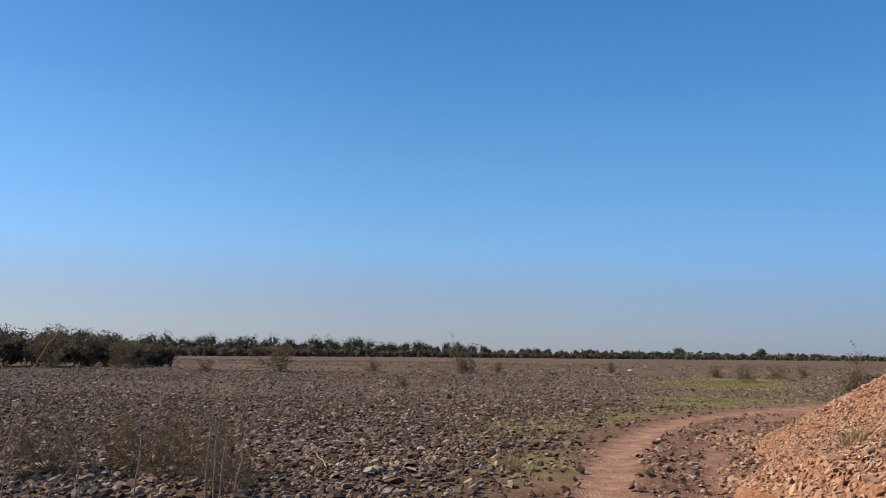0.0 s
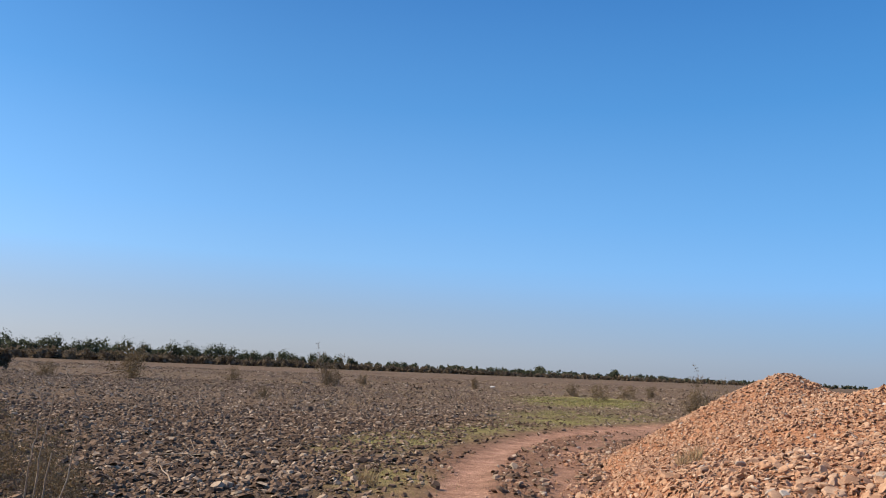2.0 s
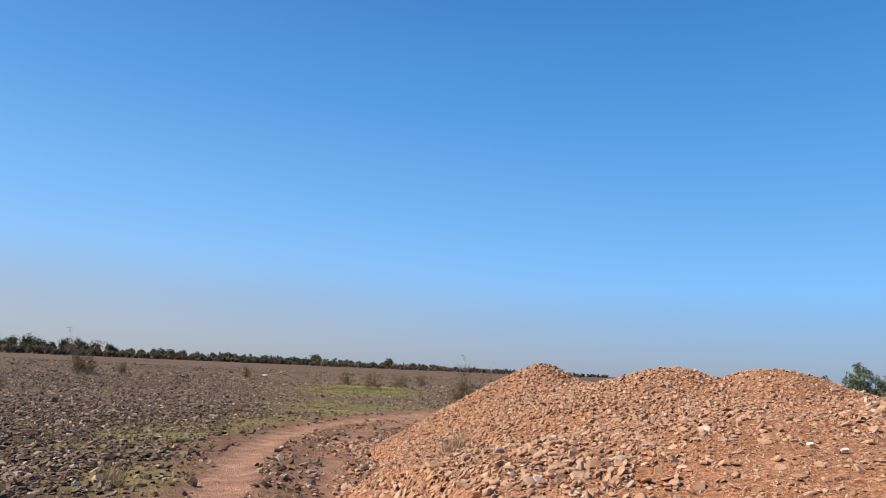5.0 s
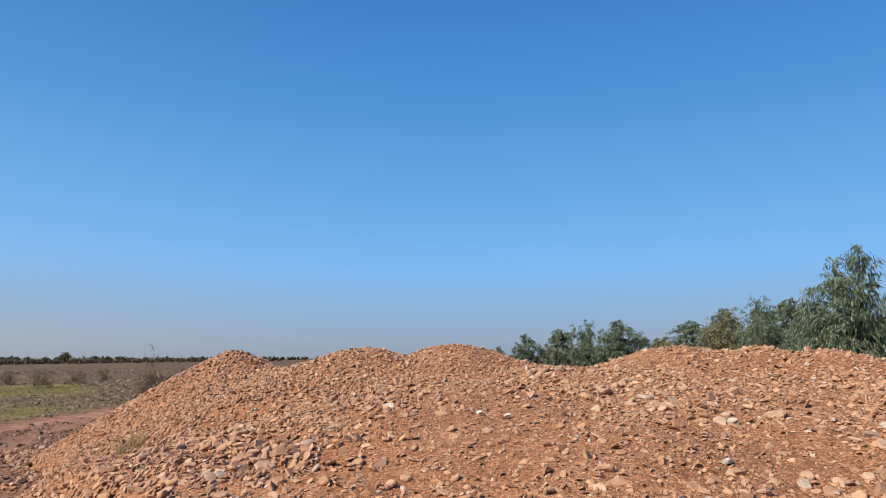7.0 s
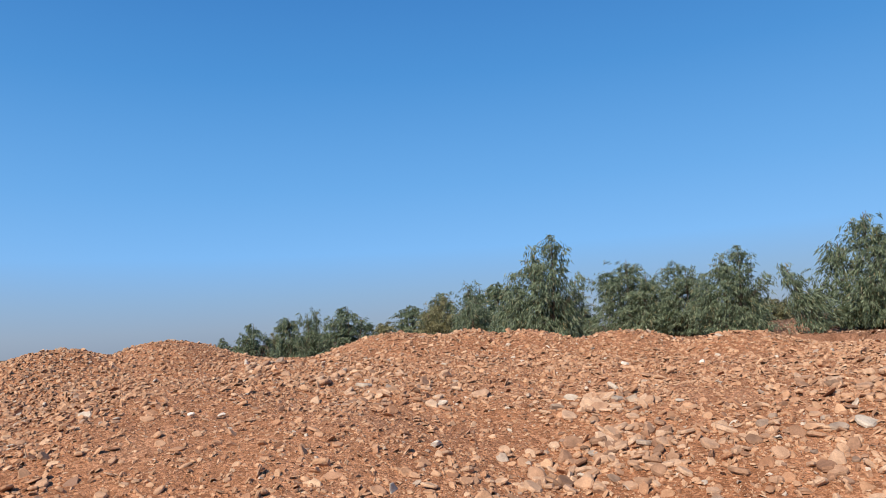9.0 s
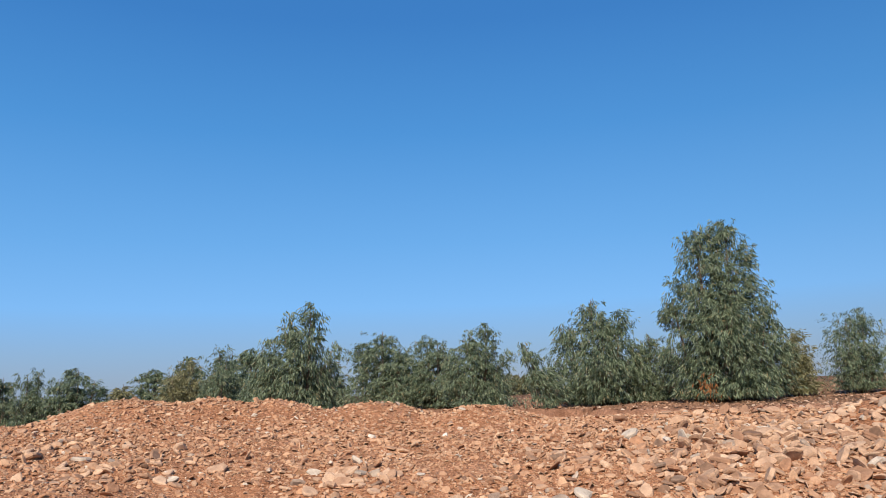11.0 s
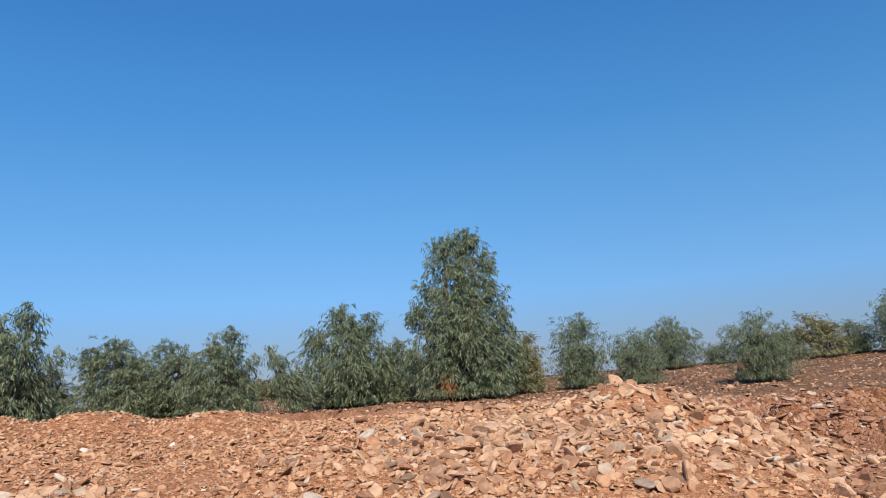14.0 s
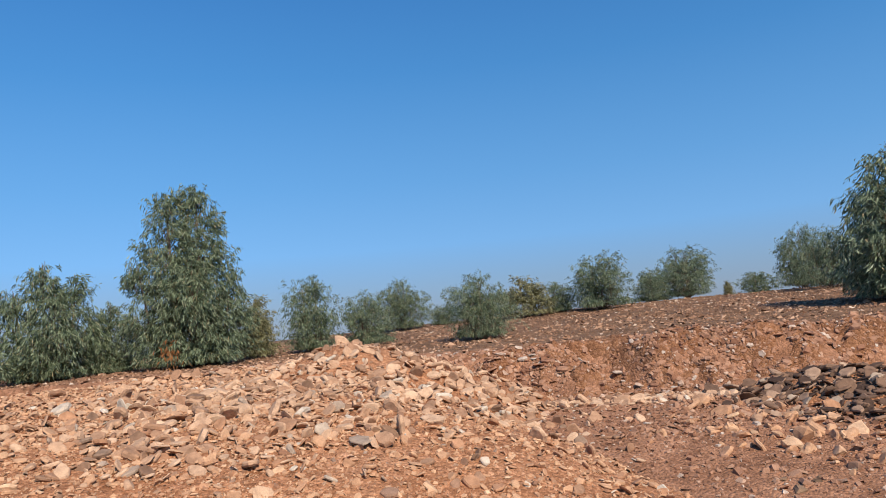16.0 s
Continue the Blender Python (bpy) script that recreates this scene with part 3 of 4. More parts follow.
def gum_mesh(seed, lobes, clumps, looks, leaf=0.125, sprays=8, per=11, droop=1.0, profile=cone_profile, shoots=6):
    """Trunk, crown and twig meshes of a young gum tree: lobes (x, y, height, radius) filled with clumps of sprays, whose narrow leaves hang down."""
    rng = np.random.default_rng(seed)
    bv, bf, tv, tf, at, way = [], [], [], [], [], []
    share = np.array([h * r ** 1.3 for _, _, h, r in lobes])
    for dx, dy, h, r in lobes:
        foot = np.array([dx * 0.15, dy * 0.15, 0.0])
        knee, top = np.array([dx * 0.8, dy * 0.8, h * 0.4]), np.array([dx, dy, h * 0.95])
        w = 0.014 * h + 0.006
        tube(bv, bf, foot, knee, w, w * 0.7, 7)
        tube(bv, bf, knee, top, w * 0.7, 0.005, 6)
    for k in rng.choice(len(lobes), clumps, p=share / share.sum()):
        dx, dy, h, r = lobes[k]
        u = rng.random()
        while rng.random() > profile(u) ** 0.8:
            u = rng.random()
        wide = r * (profile(u) + 0.03)
        depth = math.sqrt(rng.uniform(0.10, 1.0)) * rng.uniform(0.82, 1.05)
        a = rng.uniform(0, 6.28)
        out = np.array([math.cos(a), math.sin(a), 0.0])
        lean = 0.3 + 0.7 * min(1.0, u * 2)
        c = np.array([dx * lean, dy * lean, 0.10 + (h - 0.12) * u]) + out * wide * depth
        root = np.array([dx * lean, dy * lean, max(0.05, (h - 0.12) * u - 0.5 * wide)])
        tube(tv, tf, root, c, 0.006, 0.003, 3)
        puff = (0.10 + 0.05 * rng.random()) * min(1.0, 0.55 + wide)
        for _ in range(sprays):
            p = c + np.clip(rng.normal(size=3), -1.4, 1.4) * puff
            run = out * rng.uniform(0.0, 0.7) + rng.normal(size=3) * 0.5 + np.array([0, 0, 0.15 + 0.7 * u])
            run *= rng.uniform(0.10, 0.24) / (np.linalg.norm(run) + 0.01)
            t = rng.random((per, 1))
            at.append(p + run * t + np.array([0, 0, -0.10]) * t * t * droop + rng.normal(size=(per, 3)) * 0.022)
            hang = out * 0.38 + run * 1.6 + rng.normal(size=3) * 0.22 + np.array([0, 0, -0.95 * droop])
            way.append(hang + rng.normal(size=(per, 3)) * np.array([0.34, 0.34, 0.26]))
    for dx, dy, h, r in lobes:
        # slim plumes above the crown, their leaves hanging to the sides
        for _ in range(shoots):
            side = np.array([*(np.clip(rng.normal(size=2) * 0.22, -0.30, 0.30) * r), 0.0])
            p = np.array([dx, dy, h * (0.86 - 0.55 * np.linalg.norm(side) / r)]) + side
            q = p + side * 0.35 + np.array([0, 0, rng.uniform(0.07, 0.15) * h])
            tube(tv, tf, p, q, 0.004, 0.002, 3)
            t = rng.random((34, 1))
            at.append(p + (q - p) * t + rng.normal(size=(34, 3)) * 0.022)
            way.append(rng.normal(size=(34, 3)) * np.array([0.55, 0.55, 0.30]) + side * 0.8 + np.array([0, 0, -0.55]))
    at, way = np.concatenate(at), np.concatenate(way)
    n = len(at)
    low = at[:, 2] < 0.14
    at[low, 2] = 0.14 + rng.random(low.sum()) * 0.12
    v, f = blades(rng, at, way, leaf * rng.uniform(0.65, 1.25, n), leaf * 0.150 * rng.uniform(0.7, 1.3, n))
    v[:, 2] = np.maximum(v[:, 2], 0.01)
    return mesh_from("trunk", np.array(bv), np.array(bf), bark, True), mesh_from("crown", v, f, looks), mesh_from("twigs", np.array(tv), np.array(tf), bark, True)


def gum_kinds(few, leaf):
    """The kinds of gum tree, with their nominal height and width; few below 1: fewer, larger leaves for trees that stand far off."""
    def kind(seed, tall, wide, clumps, lobes, looks=gum_leaf, **more):
        return gum_mesh(seed, lobes, int(clumps * few), looks, leaf * more.pop("fine", 1.0), **more), tall, wide
    return [
        # tall, with two tops
        kind(11, 3.4, 2.3, 460, ((0.0, 0.33, 3.36, 0.82), (0.08, -0.24, 3.38, 0.84), (-0.1, 0.88, 2.05, 0.50), (0.0, -0.78, 1.8, 0.52), (-0.45, 0.0, 2.1, 0.75)), sprays=9, per=12),
        # weeping, one pointed top
        kind(12, 2.3, 1.45, 200, ((0.0, -0.20, 2.26, 0.72), (0.05, 0.14, 2.12, 0.68), (-0.1, 0.45, 1.35, 0.46), (0.3, -0.3, 1.3, 0.45)), droop=1.2),
        # broad, several tops
        kind(13, 2.3, 1.85, 215, ((0.0, -0.05, 2.24, 0.62), (0.05, 0.46, 1.85, 0.55), (-0.1, -0.50, 1.75, 0.52), (0.4, 0.1, 1.6, 0.55))),
        # thin and olive
        kind(14, 1.5, 1.3, 85, ((0.0, 0.1, 1.45, 0.48), (0.1, -0.28, 1.15, 0.42), (-0.1, 0.35, 1.0, 0.36)), gum_leaf_brown, droop=0.7),
        # dense and egg-shaped
        kind(15, 1.5, 1.45, 130, ((0.0, 0.0, 1.44, 0.62), (0.1, 0.34, 1.08, 0.42), (-0.1, -0.36, 1.15, 0.42)), droop=0.8, profile=egg_profile, fine=0.72, per=15),
        # narrow, two round tops
        kind(16, 1.6, 1.1, 110, ((0.0, 0.18, 1.55, 0.36), (0.05, -0.16, 1.55, 0.36), (0.0, -0.18, 0.95, 0.40), (0.0, 0.2, 0.9, 0.40)), droop=0.9, profile=egg_profile, fine=0.74, per=14),
        # lone sapling
        kind(17, 1.5, 0.7, 40, ((0.0, 0.0, 1.46, 0.30), (0.05, 0.12, 1.0, 0.26)), droop=1.3),
        # broad dome
        kind(18, 1.5, 1.6, 135, ((0.0, 0.05, 1.44, 0.60), (0.1, 0.42, 1.12, 0.44), (-0.1, -0.42, 1.22, 0.46), (0.2, -0.2, 1.38, 0.4)), droop=0.8, profile=egg_profile, fine=0.72, per=15),
    ]


GUMS, FAR_GUMS = gum_kinds(1.05, 0.112), gum_kinds(0.46, 0.165)
BUSHY = "young gum tree, bushy to the ground, hanging grey-green leaves"
SPARSE = "young gum tree with thin olive-brown foliage on stony ground"
DOME = "low dense dome-shaped gum tree with small grey-green leaves"
NARROW = "narrow young gum tree with two rounded tops"


def gum_tree(kind, x, y, tall, wide, turn, label, lean=0.0):
    z = float(surface(np.array([x]), np.array([y]))[0]) - 0.03
    meshes, nominal, across = (FAR_GUMS if math.hypot(x, y) > 29 else GUMS)[kind]
    ob = thing("gum_tree", (x, y, z), label, "tree", "young gum trees")
    ob.scale = (wide / across, wide / across, (tall + 0.03) / nominal)
    ob.rotation_euler = (0, lean, turn)
    bpy.context.view_layer.update()
    for name, me in zip(("trunk", "crown", "twigs"), meshes):
        under(name, me, ob)
    ob.children[-1]["kind"] = "stuff"
    return ob


TREES = [
    # kind, place, height, width, turn: the far row behind the pile
    (2, 43.92, 44.64, 2.60, 1.92, 0.3), (2, 39.70, 37.52, 3.22, 2.88, 1.0), (3, 42.19, 37.76, 2.45, 1.68, 2.0), (1, 38.35, 33.05, 3.16, 2.28, 2.2), (5, 37.75, 30.64, 3.18, 1.92, 4.0),
    (2, 37.49, 27.71, 3.21, 3.72, 0.4), (3, 37.17, 24.68, 1.57, 2.28, 5.0), (1, 34.58, 21.30, 2.21, 2.04, 3.0), (2, 33.65, 18.92, 2.65, 2.76, 2.5), (3, 35.2, 18.3, 1.8, 2.16, 1.6),
    (5, 31.79, 16.01, 2.70, 2.16, 0.9), (1, 27.77, 12.83, 2.56, 2.16, 0.1), (4, 29.0, 12.2, 1.6, 2.04, 2.2),
    # the middle row
    (1, 20.04, 8.01, 3.38, 2.3, 0.35), (3, 22.21, 7.90, 1.4, 1.5, 4.4), (2, 20.6, 9.3, 2.1, 1.9, 2.0), (2, 19.29, 5.48, 2.15, 2.3, -0.2), (3, 24.6, 6.2, 1.3, 1.5, 2.1), (1, 19.11, 4.03, 1.78, 1.6, 2.7),
    (1, 17.80, 2.76, 1.90, 1.6, 0.2), (3, 30.32, 3.21, 1.00, 1.5, 2.2), (3, 34.27, 3.94, 0.80, 1.0, 0.7), (3, 24.06, 13.72, 2.40, 1.8, 3.9), (2, 22.03, 11.17, 2.45, 2.0, 1.9),
    (2, 16.13, 0.06, 2.34, 1.95, 3.2), (2, 16.38, -0.98, 1.46, 1.3, 0.5), (0, 15.38, -2.30, 3.44, 2.35, 0.0), (3, 16.32, -3.72, 1.31, 1.25, 4.1), (3, 32.47, 3.0, 0.94, 1.4, 1.4),
    # on the hill
    (5, 16.48, -5.00, 1.62, 1.15, 0.2), (4, 15.44, -5.86, 1.14, 1.2, 1.1), (7, 22.76, -10.13, 1.62, 1.65, 2.9), (4, 22.58, -11.52, 0.70, 0.9, 2.4), (7, 12.89, -7.12, 1.22, 1.3, 3.5),
    (3, 19.69, -12.82, 1.27, 1.7, 5.5), (5, 19.63, -14.03, 0.92, 1.0, 2.6), (4, 18.25, -14.61, 1.71, 1.85, 1.7),
    (4, 19.29, -17.59, 1.13, 1.4, 4.2), (7, 18.82, -18.77, 1.71, 2.15, 0.9), (3, 18.56, -20.36, 0.5, 0.5, 0.6), (7, 19.76, -23.26, 0.85, 1.45, 0.0), (4, 15.55, -20.19, 1.97, 1.4, 3.1),
    (7, 13.51, -18.57, 1.60, 1.55, 5.9), (2, 8.10, -12.65, 2.85, 2.6, 1.4),
]
for kind, x, y, tall, wide, turn in TREES:
    gum_tree(kind, x, y, tall, wide, turn, {3: SPARSE, 4: DOME, 7: DOME, 5: NARROW}.get(kind, BUSHY))
gum_tree(6, 15.55, 0.92, 1.5, 0.75, 1.75, "thin leaning gum sapling beside a bushier tree", 0.42)


# dead leaves caught at the tall tree's foot
dead_rng = np.random.default_rng(28)
dead_at = dead_rng.normal(size=(80, 3)) * np.array([0.10, 0.10, 0.12]) + np.array([14.4, -1.78, 0.0])
dead_at[:, 2] += surface(dead_at[:, 0], dead_at[:, 1]) + 0.32
dead_v, dead_f = blades(dead_rng, dead_at, dead_rng.normal(size=(80, 3)) * 0.5 + np.array([0, 0, -0.8]), np.full(80, 0.12), np.full(80, 0.026))
dead = tagged(new("dead_leaves", mesh_from("dead_leaves", dead_v, dead_f, dead_leaf)), "orange-brown dead leaves at the foot of a gum tree", "leaves", kind="stuff")


def build_far_woods(name, label, seed, az0, az1, near, far, tall, count, leaves, size, looks=far_leaf, drop=0.3, low=0.55):
    """A distant belt of trees as many small leafy clumps on stems."""
    rng = np.random.default_rng(seed)
    at, way = [], []
    for i in range(count):
        az = radians(az0 + (az1 - az0) * (i + rng.uniform(0.1, 0.9)) / count)
        u = i / count
        d = near + (far - near) * u + rng.normal() * 0.03 * near
        h = tall * rng.uniform(low, 1.12) * (1 - drop * step(0.6, 1.0, u) * (count > 1))
        w = h * rng.uniform(0.34, 0.58)
        c = np.array([-math.sin(az) * d, math.cos(az) * d, 0.0])
        p = rng.normal(size=(leaves, 3))
        p /= np.linalg.norm(p, axis=1)[:, None]
        p *= np.where(np.arange(leaves)[:, None] % 3 > 0, rng.uniform(0.75, 1.0, (leaves, 1)), 0.55) * (1 + 0.25 * np.sin(3 * p[:, :1] + 4 * p[:, 1:2] + 5 * p[:, 2:] + i))
        p = p * np.array([w, w, h * 0.5]) + np.array([0, 0, h * 0.52])
        p[:, 2] = np.maximum(p[:, 2], 0.05)
        at.append(p + c)
        way.append(rng.normal(size=(leaves, 3)) + np.array([0, 0, -0.5]))
    at, way = np.concatenate(at), np.concatenate(way)
    n = len(at)
    bulk = np.where(np.tile(np.arange(leaves), count) % 3 > 0, size, size * 2.6)
    v, f = blades(rng, at, way, bulk * rng.uniform(0.7, 1.4, n), bulk * 0.8 * rng.uniform(0.7, 1.3, n))
    v[:, 2] = np.maximum(v[:, 2], -0.3)
    return tagged(new(name, mesh_from(name, v, f, looks)), label, "trees", kind="stuff")


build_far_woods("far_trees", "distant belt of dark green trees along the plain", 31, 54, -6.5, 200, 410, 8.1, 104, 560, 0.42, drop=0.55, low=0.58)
build_far_woods("far_bushes", "low dark scrub under the distant trees", 32, 54, -6.5, 188, 385, 3.6, 260, 90, 0.6, far_scrub)
build_far_woods("far_bushes", "low dark scrub under the distant trees", 30, -6.5, -28, 385, 560, 2.5, 70, 90, 0.6, far_scrub)
build_far_woods("thicket", "dense thicket of brown dry bushes on the plain", 38, 47, 29.6, 79, 83, 3.5, 36, 420, 0.2, far_scrub)
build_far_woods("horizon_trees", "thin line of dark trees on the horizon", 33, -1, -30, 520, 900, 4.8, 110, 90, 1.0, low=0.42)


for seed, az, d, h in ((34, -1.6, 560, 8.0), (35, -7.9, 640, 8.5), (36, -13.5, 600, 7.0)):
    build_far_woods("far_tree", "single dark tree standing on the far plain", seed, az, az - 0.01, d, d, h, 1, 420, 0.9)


def shrub_mesh(seed, height, spread, stems, leaves, bark_look, leaf=0.03, crook=0.25, thick=0.012):
    """A thorny, nearly bare shrub: crooked stems, forks and twigs, and a few tiny leaves."""
    rng = np.random.default_rng(seed)
    bv, bf, ends = [], [], []
    for i in range(stems):
        p = rng.normal(size=3) * np.array([0.012, 0.012, 0]) * spread
        d = np.array([*(rng.normal(size=2) * 0.55 * spread / height), 1.0])
        r = thick * height
        for k in range(6):
            d = d / np.linalg.norm(d) + rng.normal(size=3) * crook
            q = p + d / np.linalg.norm(d) * height / 6 * rng.uniform(0.7, 1.2)
            q[2] = max(q[2], 0.03)
            tube(bv, bf, p, q, r, r * 0.8, 4)
            for _ in range(3 if k > 0 else 0):
                w = q + (rng.normal(size=3) * 0.6 + d * 0.5) * height * 0.13
                w[2] = max(w[2], 0.03)
                tube(bv, bf, q, w, r * 0.5, r * 0.2, 3)
                e = w + rng.normal(size=3) * height * 0.08
                e[2] = max(e[2], 0.03)
                tube(bv, bf, w, e, r * 0.25, r * 0.12, 3)
                ends.append((w, e))
            p, r = q, r * 0.78
    stem = mesh_from("wood", np.array(bv), np.array(bf), bark_look, True)
    if not leaves:
        return stem, None
    k = rng.integers(0, len(ends), leaves)
    e = np.array(ends)[k]
    at = e[:, 0] + (e[:, 1] - e[:, 0]) * rng.random((leaves, 1)) + rng.normal(size=(leaves, 3)) * leaf
    at[:, 2] = np.maximum(at[:, 2], 0.03)
    v, f = blades(rng, at, rng.normal(size=(leaves, 3)), leaf * rng.uniform(0.7, 1.4, leaves), leaf * 0.5 * rng.uniform(0.7, 1.3, leaves))
    v[:, 2] = np.maximum(v[:, 2], 0.01)
    return stem, mesh_from("foliage", v, f, shrub_leaf)


def shrub(meshes, x, y, scale, turn, label, name="thorn_shrub", category="shrub", group="thorn shrubs on the plain"):
    z = float(surface(np.array([x]), np.array([y]))[0]) - 0.02
    ob = thing(name, (x, y, z), label, category, group)
    ob.scale, ob.rotation_euler = (scale,) * 3, (0, 0, turn)
    bpy.context.view_layer.update()
    under("wood", meshes[0], ob)
    if meshes[1]:
        under("foliage", meshes[1], ob)
    return ob


SHRUB_A, SHRUB_B = shrub_mesh(41, 1.5, 1.7, 10, 1900, twig_bark, 0.085), shrub_mesh(42, 1.5, 2.0, 12, 2100, twig_bark, 0.09)
SHRUB_C = shrub_mesh(43, 1.5, 0.6, 4, 900, twig_bark, 0.055, 0.22, 0.022)
for az, d, scale, turn, pick in [(21.8, 63, 1.6, 0.0, 0), (37.0, 76, 2.0, 1.0, 1), (33.0, 76, 1.6, 2.0, 0), (41.0, 75, 2.0, 0.5, 0),
                                 (7.5, 61, 0.9, 5.0, 0), (5.4, 66, 0.6, 2.5, 1), (-12.2, 52, 0.75, 1.5, 0), (-10.5, 60, 0.6, 0.7, 1), (-19.2, 38, 0.62, 0.2, 1), (-14.6, 58, 0.7, 4.1, 0),
                                 (-16.0, 64, 0.7, 2.2, 0), (-3.0, 72, 0.6, 3.3, 1), (15.0, 66, 0.7, 4.4, 1), (27.0, 60, 0.7, 5.1, 0), (12.5, 36, 0.32, 1.1, 1)]:
    shrub((SHRUB_A, SHRUB_B)[pick], -math.sin(radians(az)) * d, math.cos(radians(az)) * d, scale, turn, "brown thorny shrub with sparse dry leaves")
shrub(SHRUB_C, 13.3, 36.6, 1.25, 0.4, "small bare crooked tree beside the pile")
shrub(SHRUB_C, -8.7, 61.0, 1.75, 1.2, "dead thorn tree with a crooked limb")
# low scrub near the camera's stand
SCRUB = shrub_mesh(45, 0.8, 1.5, 16, 4000, twig_bark, 0.03)
for x, y, scale, turn in [(-4.6, 9.0, 1.0, 0.2), (-5.6, 9.6, 1.1, 1.7), (-6.6, 8.9, 1.1, 3.0), (-3.9, 8.2, 0.75, 4.2)]:
    shrub(SCRUB, x, y, scale, turn, "low grey-brown scrub among field stones", "low_scrub", "shrub", "low scrub")


def stalk_mesh(seed, lines, thick=0.0075):
    """A dry crooked stalk and its branches, each a line of (sideways, height) knots."""
    rng = np.random.default_rng(seed)
    bv, bf = [], []
    for line in lines:
        p = np.array([(a, 0.0, h) for a, h in line])
        depth = np.cumsum(rng.normal(0, 0.03, len(p)))
        knots = []
        for k in range(len(p) - 1):
            for u in (0.0, 0.33, 0.67):
                q = p[k] * (1 - u) + p[k + 1] * u
                q[1] = depth[k] * (1 - u) + depth[k + 1] * u - depth[0]
                knots.append(q + rng.normal(size=3) * 0.007 * (u > 0))
        knots.append(p[-1] + np.array([0, depth[-1] - depth[0], 0]))
        for k in range(len(knots) - 1):
            r = thick * (1 - 0.7 * knots[k][2] / 1.9), thick * (1 - 0.7 * knots[k + 1][2] / 1.9)
            tube(bv, bf, knots[k], knots[k + 1], *r, 5)
    return mesh_from("wood", np.array(bv), np.array(bf), pale_twig, True), None


STALKS = [
    (24.6, [[(0, 0), (-0.02, 0.35), (0, 0.67), (0.05, 1.03), (0.06, 1.12), (0.045, 1.31), (-0.03, 1.48), (-0.08, 1.55)], [(-0.03, 1.49), (0.10, 1.50), (0.22, 1.51), (0.34, 1.54)]]),
    (26.2, [[(0, 0), (0, 0.67), (0.018, 1.03), (0.045, 1.35), (0.10, 1.42), (0.17, 1.47)]]),
    (26.7, [[(0, 0), (0, 0.88), (0.027, 1.06), (0.018, 1.37)]]), (26.0, [[(0, 0), (0.02, 0.4), (0.06, 0.95)]]),
    (39.4, [[(0, 0), (0, 0.7), (0, 0.98), (0.054, 1.21), (0.09, 1.44), (0.2, 1.67), (0.27, 1.78)], [(0.02, 0.8), (0.09, 1.1), (0.16, 1.3)]]),
    (34.7, [[(0, 0), (-0.02, 0.67), (-0.05, 0.81), (-0.09, 0.94), (-0.17, 1.12)], [(-0.06, 0.84), (-0.2, 0.65), (-0.27, 0.3)]]), (31.4, [[(0, 0), (0, 0.68), (0.02, 0.92), (0.01, 1.13)]]),
]
for i, (az, lines) in enumerate(STALKS):
    shrub(stalk_mesh(51 + i, lines), -math.sin(radians(az)) * 6, math.cos(radians(az)) * 6, 1.0, radians(az), "dry crooked pale stalk among field stones", "dry_stalk", "stalk", "dry stalks")


def tuft_mesh(seed, blades_count, tall):
    rng = np.random.default_rng(seed)
    at = np.concatenate([rng.normal(size=(blades_count, 2)) * 0.05, np.zeros((blades_count, 1))], 1)
    way = rng.normal(size=(blades_count, 3)) * np.array([0.4, 0.4, 0.05]) + np.array([0, 0, 1.0])
    v, f = blades(rng, at, way, tall * rng.uniform(0.5, 1.3, blades_count), np.full(blades_count, 0.010))
    return mesh_from("grass_tuft", v, f, straw)


TUFT = tuft_mesh(61, 60, 0.30)
for x, y, scale in [(3.3, 9.5, 0.9), (3.0, 9.0, 0.8), (-0.75, 10.5, 1.0), (-0.9, 10.9, 0.8)]:
    t = tagged(new("grass_tuft", TUFT), "dry straw-coloured tuft of grass among stones", "grass", "grass tufts")
    t.location, t.scale = (x, y, float(surface(np.array([x]), np.array([y]))[0]) - 0.02), (scale,) * 3
    t.rotation_euler = (0, 0, x * 3)


def fallen_branch(x, y, heading, length, seed):
    """A dry forked branch lying on the stones."""
    rng = np.random.default_rng(seed)
    bv, bf = [], []
    p, a = np.zeros(3), heading
    for k in range(8):
        a += rng.normal() * 0.25
        q = p + np.array([math.cos(a), math.sin(a), rng.normal() * 0.10]) * length / 8
        q[2] = min(max(q[2], 0.02), 0.16)
        tube(bv, bf, p, q, 0.011 - 0.0009 * k, 0.0101 - 0.0009 * k, 5)
        if k in (2, 4, 6):
            tube(bv, bf, q, q + np.array([math.cos(a + 0.8), math.sin(a + 0.8), 0.25]) * length * 0.15, 0.007, 0.003, 4)
        p = q
    ob = tagged(new("fallen_branch", mesh_from("fallen_branch", np.array(bv), np.array(bf), pale_twig, True)), "dry pale forked branch lying on the stones", "branch")
    ob.location = (x, y, float(ground_height(np.array([x]), np.array([y]))[0]) + 0.05)
    return ob


fallen_branch(-3.25, 9.9, radians(84), 3.6, 3)
fallen_branch(-4.6, 12.5, radians(20), 1.4, 4)


# ---- the rubble pile ----
pile = thing("rubble_pile", (7.5, 5.0, 0.0), "long pile of tan rubble and red earth beside the track", "rubble pile")
build_mound("earth", pile_height, (1.6, 14.0, -6.0, 17.0), 0.095, soil, pile)
rng = np.random.default_rng(71)


def on_pile(x, y):
    return pile_height(x, y) > ground_height(x, y) - 0.03


